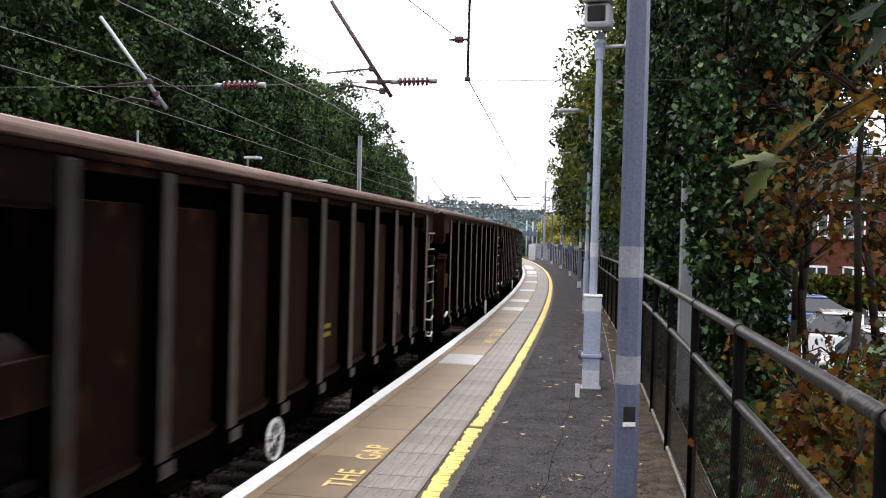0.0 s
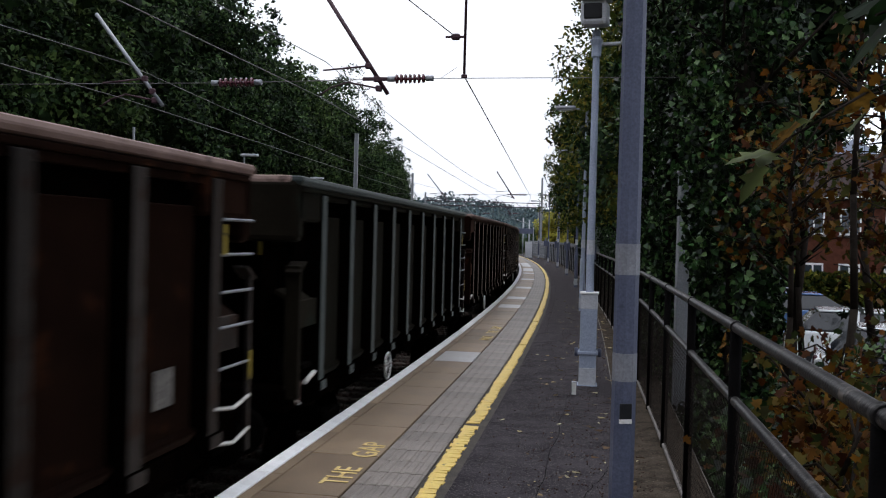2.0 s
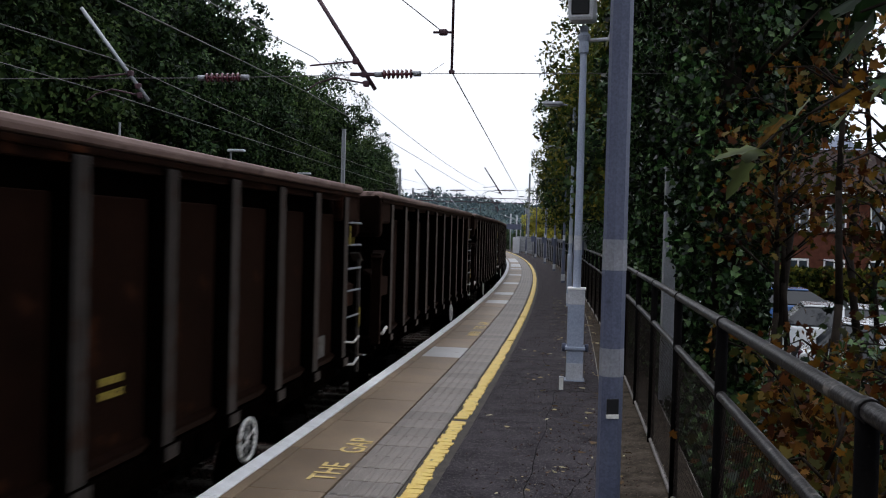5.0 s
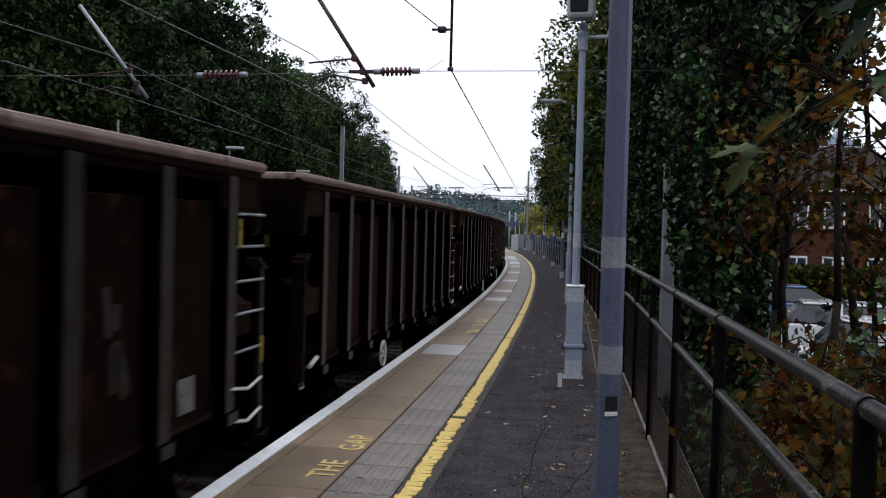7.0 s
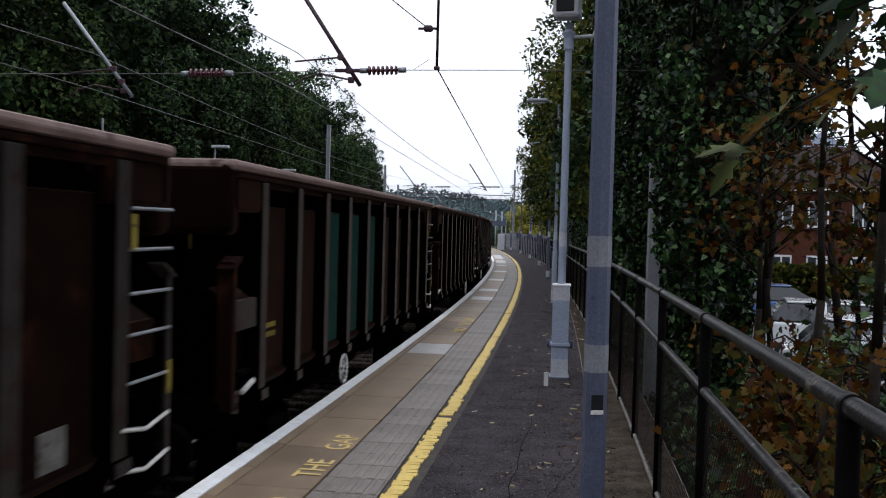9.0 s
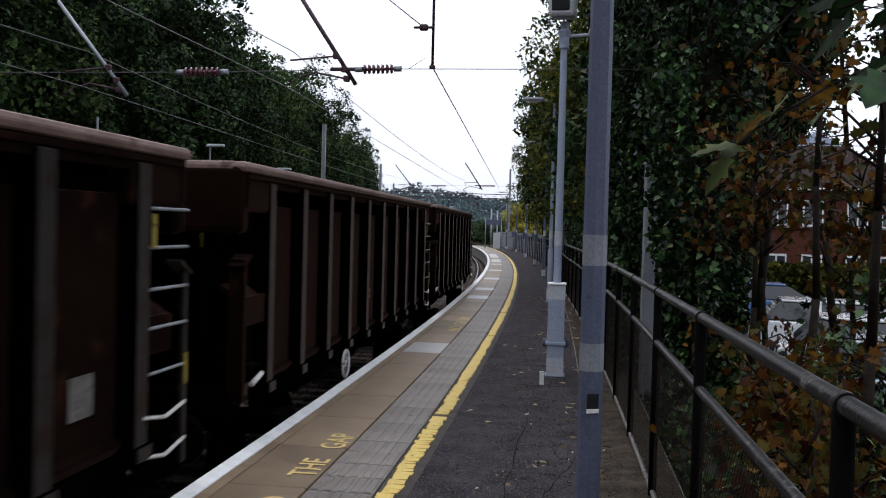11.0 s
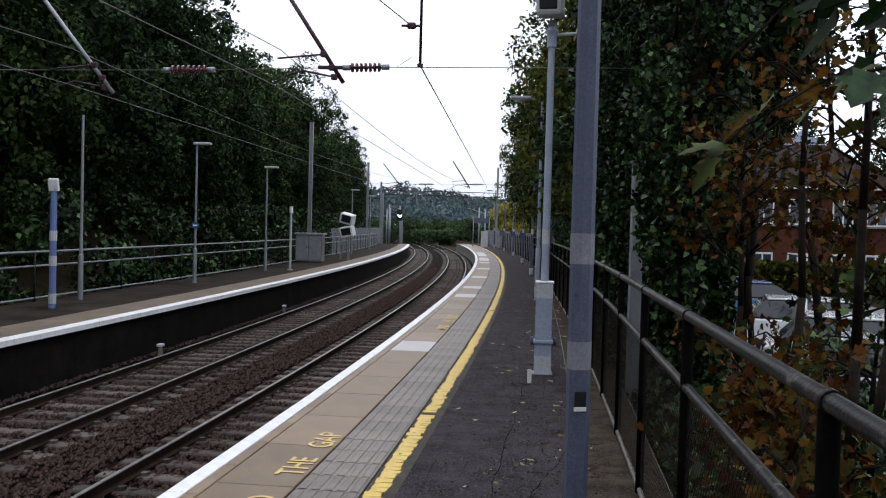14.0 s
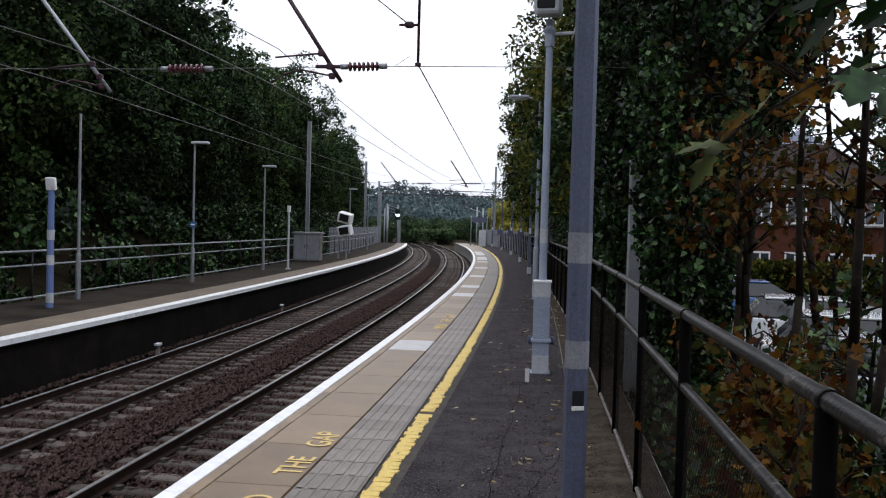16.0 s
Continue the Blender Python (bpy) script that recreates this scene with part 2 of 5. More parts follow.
L_OAKL = leaf_mat("mid_green_leaves", [(0.005, 0.011, 0.0035), (0.016, 0.032, 0.01), (0.042, 0.074, 0.022), (0.085, 0.12, 0.035)], 0.18, gloss=0.06)
L_MID = leaf_mat("yellow_green_leaves", [(0.008, 0.016, 0.004), (0.03, 0.048, 0.009), (0.075, 0.09, 0.016), (0.18, 0.14, 0.022)])
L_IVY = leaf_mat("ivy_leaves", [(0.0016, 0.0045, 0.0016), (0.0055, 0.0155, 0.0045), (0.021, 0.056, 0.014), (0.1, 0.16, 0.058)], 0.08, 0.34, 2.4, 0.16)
L_AUTUMN = leaf_mat("autumn_maple_leaves", [(0.024, 0.006, 0.003), (0.06, 0.02, 0.004), (0.13, 0.06, 0.009), (0.06, 0.052, 0.012), (0.015, 0.024, 0.007)], 0.3, 0.5, 3.0)
L_MAPLE = leaf_mat("pale_green_maple_leaves", [(0.035, 0.06, 0.02), (0.065, 0.085, 0.03), (0.09, 0.09, 0.024)], 0.3)
# pale bluish tones put the haze of distance into the leaf colour
L_FAR = leaf_mat("haze_tinted_foliage", [(0.045, 0.066, 0.078), (0.07, 0.1, 0.108), (0.1, 0.135, 0.125)], 0.2, 0.6, 0.04)
L_BUSH = leaf_mat("lineside_bush_leaves", [(0.03, 0.058, 0.028), (0.06, 0.1, 0.045), (0.1, 0.14, 0.06)], 0.2, 0.55, 0.3)


# ---- plan: everything is laid out along the curved platform edge ----
RAD, XA, YA = 647.0, 2.486, 85.0


def pt(s, off, z=0.0):
    """The place s metres along the platform edge, off metres to its right (the track is at negative off)."""
    a = (s - YA) / RAD
    return Vector((XA - RAD + (RAD + off) * math.cos(a), YA + (RAD + off) * math.sin(a), z))


def at(s, off, z=0.0, turn=0.0):
    """The pose there: local y along the line, local x away from the track."""
    return Matrix.Translation(pt(s, off, z)) @ Matrix.Rotation((s - YA) / RAD + radians(turn), 4, "Z")


def mesh_from(name, verts, faces, material):
    me = bpy.data.meshes.new(name)
    me.from_pydata([tuple(v) for v in verts], [], faces)
    me.update()
    for m in material if isinstance(material, (list, tuple)) else [material]:
        me.materials.append(m)
    return me


def finish(name, bm, material):
    me = bpy.data.meshes.new(name)
    bmesh.ops.recalc_face_normals(bm, faces=bm.faces)
    bm.to_mesh(me)
    bm.free()
    for m in material if isinstance(material, (list, tuple)) else [material]:
        me.materials.append(m)
    return me


def part(name, bm, material, parent=None, label="", m=None):
    """One mesh object, under a thing or a part when parent is given."""
    me = bm if isinstance(bm, bpy.types.Mesh) else finish(name, bm, material)
    ob = new(name, me)
    if parent:
        ob.parent = parent
    if m is not None:
        ob.matrix_basis = m
    return tagged(ob, label)


def thing(name, label, category, group="", m=None, kind=""):
    ob = new(name)
    ob.empty_display_size = 0.2
    if m is not None:
        ob.matrix_basis = m
    return tagged(ob, label, category, group, kind)


def bx(bm, cx, cy, cz, sx, sy, sz, bevel=0.0, rot=None):
    """A box by centre and size, with bevelled edges if asked."""
    m = Matrix.Translation((cx, cy, cz))
    if rot:
        m = m @ pose(0, 0, 0, *rot)
    vs = bmesh.ops.create_cube(bm, size=1, matrix=m @ Matrix.Diagonal((sx, sy, sz, 1)))["verts"]
    if bevel:
        es = list({e for v in vs for e in v.link_edges})
        bmesh.ops.bevel(bm, geom=es, offset=bevel, segments=2, affect="EDGES", profile=0.5)
    return bm


def cyl(bm, a, b, r0, r1=None, n=12, smooth=True):
    """A round bar from a to b."""
    a, b = Vector(a), Vector(b)
    d = b - a
    m = Matrix.Translation((a + b) / 2) @ d.to_track_quat("Z", "Y").to_matrix().to_4x4()
    vs = bmesh.ops.create_cone(bm, cap_ends=True, segments=n, radius1=r0, radius2=r0 if r1 is None else r1, depth=d.length, matrix=m)["verts"]
    for f in {f for v in vs for f in v.link_faces}:
        f.smooth = len(f.verts) == 4
    return bm


def B():
    return bmesh.new()


def swept(profile, s0, s1, step=2.0, closed=True, shift=None):
    """A profile of (off, z) pairs swept along the line."""
    n = max(1, int(round((s1 - s0) / step)))
    k = len(profile)
    verts, faces = [], []
    for i in range(n + 1):
        s = s0 + (s1 - s0) * i / n
        d = shift(s) if shift else 0.0
        verts += [pt(s, o + d, z) for o, z in profile]
    for i in range(n):
        for j in range(k if closed else k - 1):
            a, b = i * k + j, i * k + (j + 1) % k
            faces.append((a, b, b + k, a + k))
    if closed:
        faces += [tuple(range(k))[::-1], tuple(n * k + j for j in range(k))]
    return verts, faces


def sweep(name, profile, s0, s1, material, parent=None, label="", step=2.0, closed=True, shift=None, smooth=False):
    v, f = swept(profile, s0, s1, step, closed, shift)
    me = mesh_from(name, v, f, material)
    b = bmesh.new()
    b.from_mesh(me)
    bmesh.ops.recalc_face_normals(b, faces=b.faces)
    b.to_mesh(me)
    b.free()
    if smooth:
        me.polygons.foreach_set("use_smooth", [True] * len(me.polygons))
    ob = new(name, me)
    if parent:
        ob.parent = parent
    return tagged(ob, label)


def tube(o, z, r, n=10):
    return [(o + r * math.cos(2 * math.pi * i / n), z + r * math.sin(2 * math.pi * i / n)) for i in range(n)]


RZ = -0.915          # rail head
C1, C2 = -1.42, -4.92  # track centres
E2 = -6.36           # far platform edge
S0, S1 = -14.0, 122.0

# ---- ground ----
def ground():
    """One sheet to the horizon: track bed, wooded bank on one side, car park level on the other."""
    offs = [-900, -300, -90, -40, -24, -16, -12.5, -10.6, -10.2, -6.5, -0.2, 3.9, 4.4, 6, 9, 14, 22, 40, 90, 300, 900]
    zs = [14, 12, 9, 6, 4.2, 2.2, 0.4, -0.3, -1.32, -1.32, -1.32, -1.32, -0.25, -0.5, -0.75, -0.8, -0.8, -0.8, -0.5, 2, 8]
    ss = [-900, -300, -100, -50, -30] + [-20 + 4 * i for i in range(46)] + [170, 190, 215, 250, 300, 360, 450, 600, 900, 1400]
    verts, faces = [], []
    for s in ss:
        for o, z in zip(offs, zs):
            a = min(max(s, -150), 330)
            p = pt(a, max(o, -560), z)
            if o < -560:
                p += (pt(a, -560) - pt(a, -559)) * 340
            if s != a:
                p += (pt(a, 0) - pt(a - 1, 0)) * (s - a)
            jit = 0.0 if -12 < o < 4 else 0.25
            verts.append(p + Vector((0, 0, jit * (noise.noise(Vector((s * 0.23, o * 0.31, 3))) ))))
    k = len(offs)
    for i in range(len(ss) - 1):
        for j in range(k - 1):
            faces.append((i * k + j, i * k + j + 1, (i + 1) * k + j + 1, (i + 1) * k + j))
    ob = new("ground", mesh_from("ground", verts, faces, M_SOIL))
    tagged(ob, "dark soil and leaf litter beside the railway", "ground", kind="structure")


ground()


def track(name, c, s0, s1):
    tr = thing(name, "railway track of rusty rails on concrete sleepers in ballast", "railway track", "tracks", kind="structure")
    for side in (-1, 1):
        o = c + side * 0.7525
        z = RZ
        prof = [(-0.07, -0.159), (0.07, -0.159), (0.07, -0.148), (0.012, -0.13), (0.01, -0.05), (0.034, -0.038), (0.036, -0.008), (-0.036, -0.008), (-0.034, -0.038), (-0.01, -0.05), (-0.012, -0.13), (-0.07, -0.148)]
        sweep("rail", [(o + a, z + b) for a, b in prof], s0, s1, M_RAIL, tr, "rusty steel rail")
        sweep("rail_head", [(o - 0.03, z - 0.008), (o + 0.03, z - 0.008), (o + 0.024, z), (o - 0.024, z)], s0, s1, M_RAILTOP, tr, "polished top of the rail")
    return tr


bed = sweep("ballast_bed", [(-6.6, -1.3), (-6.5, -1.12), (C2 - 1.35, -1.1), (C2 - 1.2, -1.14), (C2 + 1.2, -1.14), (C2 + 1.4, -1.08), (-3.17, -1.06), (C1 - 1.4, -1.08), (C1 - 1.2, -1.14), (C1 + 1.2, -1.14), (C1 + 1.35, -1.12), (0.15, -1.12), (0.2, -1.3)], -20, 260, M_BALLAST, step=1.0)
tagged(bed, "brown stone ballast under both tracks", "ballast", kind="structure")
track_near = track("track_1", C1, -20, 250)
track_far = track("track_2", C2, -20, 250)

# ---- platforms ----
def platform_near():
    pl = thing("platform_1", "curved station platform of asphalt with slab edge", "platform", "platforms", kind="structure")
    sweep("platform_body", [(0.1, -1.3), (0.1, -0.12), (0.02, -0.12), (0.02, -0.03), (1.82, -0.03), (1.82, -0.004), (3.3, 0.0), (4.1, 0.0), (4.1, -1.3)], S0, S1, [M_CONC], pl)
    sweep("asphalt_surface", [(1.83, -0.02), (1.83, 0.004), (2.0, 0.006), (2.004, 0.001), (2.012, 0.001), (2.016, 0.006), (3.32, 0.008), (3.34, -0.02)], S0, S1, M_ASPHALT, pl, "dark worn asphalt walkway")
    sweep("grit_strip", [(3.34, -0.02), (3.34, 0.012), (3.7, 0.03), (4.08, 0.02), (4.08, -0.02)], S0, S1, M_VERGE, pl, "gritty strip with moss and fallen leaves")
    return pl


plat = platform_near()


def platform_far():
    pl = thing("platform_2", "narrow opposite platform with white edge and dark wall", "platform", "platforms", kind="structure")
    sweep("platform_body", [(E2 - 0.12, -1.35), (E2 - 0.12, -0.13), (E2 - 0.02, -0.13), (E2 - 0.02, -0.04), (-10.1, -0.03), (-10.1, -1.35)], -14, 108, M_DARKWALL, pl, "near-black platform wall")
    sweep("surface", [(E2 - 0.32, -0.05), (E2 - 0.32, 0.0), (E2 - 1.7, 0.004), (-10.1, 0.004), (-10.1, -0.05)], -14, 108, M_FARPAVE, pl, "worn grey-brown platform paving")
    sweep("edge_paving", [(E2 - 0.32, -0.02), (E2 - 0.32, 0.008), (E2 - 1.25, 0.009), (E2 - 1.25, -0.02)], -14, 108, M_FARSLAB, pl, "tan paving behind the white edge")
    sweep("white_edge", [(E2, -0.1), (E2, 0.004), (E2 - 0.31, 0.004), (E2 - 0.31, -0.1)], -14, 108, M_WHITE, pl, "white painted coping edge")
    return pl


platform_far()

# ---- the train ----
M_SKIN = [M_RUST, M_RUST, M_RUST, M_RUST2, M_RUST, M_GREYGREEN]
WL, BODY = 14.433, 13.2
SIDE = 1.32
TOPZ, SILLZ = 2.8 - RZ, 0.42 - RZ   # above the rail


def tagged_bars(parent, x, y, z, w, h, rows, material, name="lettering"):
    """Unreadable writing as small bars on the wagon side (facing +x)."""
    b = B()
    for r in range(rows):
        n = 3
        for i in range(n):
            bx(b, x, y - w / 2 + w * (i + 0.5) / n, z + h / 2 - h * (r + 0.5) / rows, 0.004, w / n * 0.72, h / rows * 0.55)
    return part(name, b, material, parent)


def wheel_mesh():
    b = B()
    for x0, x1, r in ((-0.07, 0.05, 0.42), (0.05, 0.08, 0.45)):
        cyl(b, (x0, 0, 0), (x1, 0, 0), r, n=24)
    cyl(b, (-0.09, 0, 0), (-0.05, 0, 0), 0.14, n=16)
    return finish("wheel", b, M_SHADE_STEEL)


def make_wagon(extras, wheel=1):
    """A bogie box wagon, its middle at the origin on the rail, its travel along -y; x towards the platform."""
    w = thing("box_wagon", "rust-brown high-sided bogie freight wagon with vertical ribs", "freight wagon", "wagons of the train")
    h = BODY / 2
    e_ = extras
    skin = M_SKIN[extras]
    ribm = M_RIBG if extras == 5 else M_RIB
    # body: side sheets near-black for shade, and a panel between each pair of ribs
    hp = (TOPZ + SILLZ) / 2
    # panels end low, so the near-black sheet above them paints the top rail's shadow
    panel_me = finish("panel", bx(bx(B(), 0, 0, hp - 0.13, 0.03, 0.98, TOPZ - SILLZ - 0.56, 0.012), 0.0, 0, SILLZ + 0.1, 0.1, 1.0, 0.12, 0.02, (0, 35, 0)), skin)
    for sx in (-1, 1):
        part("side_sheet", bx(B(), sx * (SIDE - 0.205), 0, hp, 0.02, BODY - 2.0, TOPZ - SILLZ - 0.1), M_SHADE_STEEL, w, "steel side sheet with shade in its near-black colour")
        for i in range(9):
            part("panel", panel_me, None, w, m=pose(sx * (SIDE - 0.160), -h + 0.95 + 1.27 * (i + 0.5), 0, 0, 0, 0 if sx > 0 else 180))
    part("floor", bx(B(), 0, 0, SILLZ + 0.05, 2 * SIDE - 0.7, BODY - 1.2, 0.1), M_SHADE_STEEL, w)
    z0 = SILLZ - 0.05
    stiff = finish("stiffener", bx(B(), 0, 0, hp - 0.3, 0.08, 0.12, TOPZ - z0 - 0.8), M_SHADE_STEEL)
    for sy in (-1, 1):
        part("end_wall", bx(B(), 0, sy * (h - 0.62), (TOPZ + z0) / 2 - 0.15, 2 * SIDE - 0.5, 0.03, TOPZ - z0 - 0.35), M_SHADE_STEEL, w)
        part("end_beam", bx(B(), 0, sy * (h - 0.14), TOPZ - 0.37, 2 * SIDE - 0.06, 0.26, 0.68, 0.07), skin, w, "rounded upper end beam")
        part("headstock", bx(B(), 0, sy * (h - 0.2), SILLZ - 0.03, 2 * SIDE - 0.25, 0.36, 0.26, 0.02), M_SHADE_STEEL, w)
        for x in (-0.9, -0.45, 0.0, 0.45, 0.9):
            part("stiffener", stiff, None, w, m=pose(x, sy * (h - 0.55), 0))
    # end bays on the sides; the back plates have shade in their colour
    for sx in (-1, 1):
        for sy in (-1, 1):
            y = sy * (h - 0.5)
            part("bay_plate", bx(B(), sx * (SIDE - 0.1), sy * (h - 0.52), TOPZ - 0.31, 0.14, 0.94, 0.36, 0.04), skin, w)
            part("bay_back", bx(B(), sx * (SIDE - 0.42), y, hp + 0.2, 0.02, 0.9, TOPZ - SILLZ - 0.9), M_SHADE_STEEL, w)
            part("bay_shelf", bx(B(), sx * (SIDE - 0.2), y, SILLZ + 1.06, 0.3, 0.62, 0.05, 0.01, (0, sx * 32, 0)), skin, w, "sloping plate in the end bay")
            part("bay_box", bx(B(), sx * (SIDE - 0.08), sy * (h - 0.55), SILLZ + 0.88, 0.06, 0.62, 0.3, 0.012), M_RIB if e_ in (1, 2) else skin, w)
            if sy < 0:
                b = B()
                bx(b, sx * (SIDE - 0.08), -(h - 0.09), (SILLZ + TOPZ - 1.0) / 2 + 0.02, 0.16, 0.1, TOPZ - SILLZ - 0.95, 0.015)
                bx(b, sx * (SIDE - 0.06), -(h - 0.09), TOPZ - 0.98, 0.18, 0.24, 0.03, 0.008, (28, 0, 0))
                part("corner_post", b, skin, w)
                b = B()
                cyl(b, (sx * (SIDE - 0.25), -(h - 0.6), SILLZ + 0.15), (sx * (SIDE - 0.25), -(h - 0.6), SILLZ + 0.85), 0.09, n=12)
                cyl(b, (sx * (SIDE - 0.25), -(h - 0.35), SILLZ + 0.1), (sx * (SIDE - 0.25), -(h - 0.35), SILLZ + 0.5), 0.06, n=12)
                bx(b, sx * (SIDE - 0.12), -(h - 0.66), SILLZ + 0.28, 0.08, 0.3, 0.05)
                part("brake_gear", b, M_UNDER, w)
                part("brake_lever", cyl(B(), (sx * (SIDE - 0.04), -(h - 0.45), SILLZ + 0.12), (sx * (SIDE - 0.02), -(h - 0.7), SILLZ + 0.2), 0.028, n=8), M_PALE, w, "white brake lever")
    # top rail, rounded
    for sx in (-1, 1):
        b = B()
        bx(b, sx * (SIDE - 0.07), 0, TOPZ - 0.05, 0.17, BODY - 0.06, 0.105, 0.045)
        part("top_rail", b, M_RIBG if extras == 5 else M_TOPRAIL, w, "dusty pale rounded top rail")
        b = B()
        bx(b, sx * (SIDE - 0.075), 0, TOPZ - 0.135, 0.13, BODY - 0.3, 0.05, 0.012)
        bx(b, sx * (SIDE - 0.1), 0, TOPZ - 0.19, 0.1, BODY - 0.4, 0.07, 0.01)
        part("top_flange", b, skin, w, "rust-brown flange under the top rail")
    for sy in (-1, 1):
        part("end_rail", bx(B(), 0, sy * (h - 0.1), TOPZ - 0.055, 2 * SIDE - 0.2, 0.16, 0.12, 0.045), M_TOPRAIL, w)
    # ribs: flanks near-black to paint in their shade, front faces paler
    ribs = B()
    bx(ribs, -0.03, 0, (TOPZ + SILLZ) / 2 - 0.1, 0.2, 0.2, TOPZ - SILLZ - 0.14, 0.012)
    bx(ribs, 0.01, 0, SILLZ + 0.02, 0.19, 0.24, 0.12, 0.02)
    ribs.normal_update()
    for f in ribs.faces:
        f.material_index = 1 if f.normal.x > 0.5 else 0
    rib_me = finish("rib", ribs, [M_SHADE_STEEL, ribm])
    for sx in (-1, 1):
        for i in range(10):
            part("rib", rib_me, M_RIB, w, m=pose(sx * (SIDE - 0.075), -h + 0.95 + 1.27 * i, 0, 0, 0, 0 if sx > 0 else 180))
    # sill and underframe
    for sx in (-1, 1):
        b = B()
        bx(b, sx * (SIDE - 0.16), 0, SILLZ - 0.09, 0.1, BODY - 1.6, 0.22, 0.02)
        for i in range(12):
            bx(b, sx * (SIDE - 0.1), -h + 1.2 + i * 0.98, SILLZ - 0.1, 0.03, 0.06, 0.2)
        part("side_sill", b, M_SHADE_STEEL, w)
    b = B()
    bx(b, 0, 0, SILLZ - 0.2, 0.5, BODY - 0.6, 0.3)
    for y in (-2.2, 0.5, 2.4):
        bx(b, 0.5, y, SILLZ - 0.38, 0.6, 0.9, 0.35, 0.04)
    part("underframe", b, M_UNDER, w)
    wm = wheel_mesh()
    for sy in (-1, 1):
        yb = sy * (h - 2.15)
        b = B()
        for sx in (-1, 1):
            bx(b, sx * 1.02, yb, 0.5, 0.1, 2.5, 0.2, 0.03)
            for d in (-0.95, 0.95):
                bx(b, sx * 1.06, yb + d, 0.46, 0.2, 0.34, 0.34, 0.04)
            for d in (-0.2, 0, 0.2):
                cyl(b, (sx * 1.08, yb + d, 0.5), (sx * 1.08, yb + d, 0.85), 0.08, n=10)
        bx(b, 0, yb, 0.7, 2.2, 0.4, 0.25, 0.02)
        bg_ = part("bogie", b, M_UNDER, w)
        for sx in (-1, 1):
            for d in (-0.95, 0.95):
                part("wheel", wm, M_SHADE_STEEL, bg_, m=pose(sx * 0.76, yb + d, 0.45, 0, 0, 180 if sx > 0 else 0))
    # buffers
    b0 = B()
    cyl(b0, (0, 0, 0), (0, 0.34, 0), 0.09, n=12)
    cyl(b0, (0, 0.34, 0), (0, 0.4, 0), 0.24, n=18)
    bm_ = finish("buffer", b0, M_UNDER)
    for sx in (-0.87, 0.87):
        part("buffer", bm_, M_UNDER, w, m=pose(sx, h - 0.02, 1.05))
        part("buffer", bm_, M_UNDER, w, m=pose(sx, -h + 0.02, 1.05, 0, 0, 180))
    for sy in (-1, 1):
        part("coupling", cyl(B(), (0, sy * (h - 0.1), 0.95), (0, sy * (h + 0.58), 0.9), 0.06, n=10), M_UNDER, w)
    # ladder at the trailing end
    for sx in (-1, 1):
        b = B()
        y0, y1 = h - 0.72, h - 0.08
        bx(b, sx * (SIDE - 0.02), y1, (SILLZ + TOPZ - 1.0) / 2 - 0.1, 0.04, 0.07, TOPZ - SILLZ - 0.75, 0.008)
        bx(b, sx * (SIDE - 0.05), h - 0.12, TOPZ - 0.98, 0.14, 0.24, 0.03, 0.008, (-28, 0, 0))
        lad = part("ladder", b, M_RIB, w, "bent steel ladder")
        for k, z in enumerate((2.29, 1.99, 1.67, 1.37, 1.02, 0.7, 0.4)):
            low = k > 4
            b = B()
            cyl(b, (sx * (SIDE - 0.0), y0 - (0.08 if low else 0), z - RZ), (sx * (SIDE + (0.06 if low else 0.0)), y0 + 0.16, z - RZ - (0.03 if low else 0)), 0.014, n=6)
            cyl(b, (sx * (SIDE + (0.06 if low else 0.0)), y0 + 0.16, z - RZ - (0.03 if low else 0)), (sx * SIDE, y1, z - RZ), 0.016 if low else 0.014, n=6)
            part("rung", b, M_PALE if low else M_GALV, lad)
    # handbrake wheel, white, low on the platform side
    b = B()
    R, r, n = 0.2, 0.019, 24
    for i in range(n):
        a0, a1 = 2 * math.pi * i / n, 2 * math.pi * (i + 1) / n
        cyl(b, (0, R * math.cos(a0), R * math.sin(a0)), (0, R * math.cos(a1), R * math.sin(a1)), r, n=6)
    for a in (0.4, 1.45, 2.5):
        cyl(b, (0, R * math.cos(a), R * math.sin(a)), (0, -R * math.cos(a), -R * math.sin(a)), 0.007, n=6)
    part("handbrake_wheel", b, M_PALE, w, "white handbrake wheel", m=pose(SIDE - 0.02, 2.4 if wheel > 0 else -2.0, SILLZ - 0.27))
    # plates and marks; only those that show
    y0 = -h + 0.95
    if extras in (0, 1):
        b = B()
        bx(b, SIDE - 0.141, y0 + 0.62, SILLZ + 1.57, 0.006, 0.4, 0.62)
        pl = part("data_plate", b, M_BLACKPLATE, w, "data plate with rows of white lettering")
        for k in range(3):
            tagged_bars(pl, SIDE - 0.136, y0 + 0.62, SILLZ + 1.78 - 0.21 * k, 0.24, 0.09, 1, M_CARD)
            part("line", bx(B(), SIDE - 0.136, y0 + 0.62, SILLZ + 1.87 - 0.21 * k, 0.004, 0.36, 0.012), M_PALE, pl)
    if extras == 1:
        part("green_patch", bx(B(), SIDE - 0.139, y0 + 0.62, SILLZ + 0.75, 0.005, 0.55, 0.6, 0.001), M_GREEN, w, "faded green paint patch")
    tagged_bars(w, SIDE - 0.139, y0 + 1.27 * (4.5 if extras != 2 else 0.5), SILLZ + 0.62, 0.34, 0.2, 2, M_LABEL, "yellow_lettering")
    card_z = {(0, 1): 0.27, (3, -1): 0.33}.get((extras, wheel), 0.55)
    part("card_holder", bx(B(), SIDE - 0.135, y0 + 1.27 * 8.5, SILLZ + card_z, 0.012, 0.3, 0.3, 0.003), M_CARD, w, "greyish paper label holder")
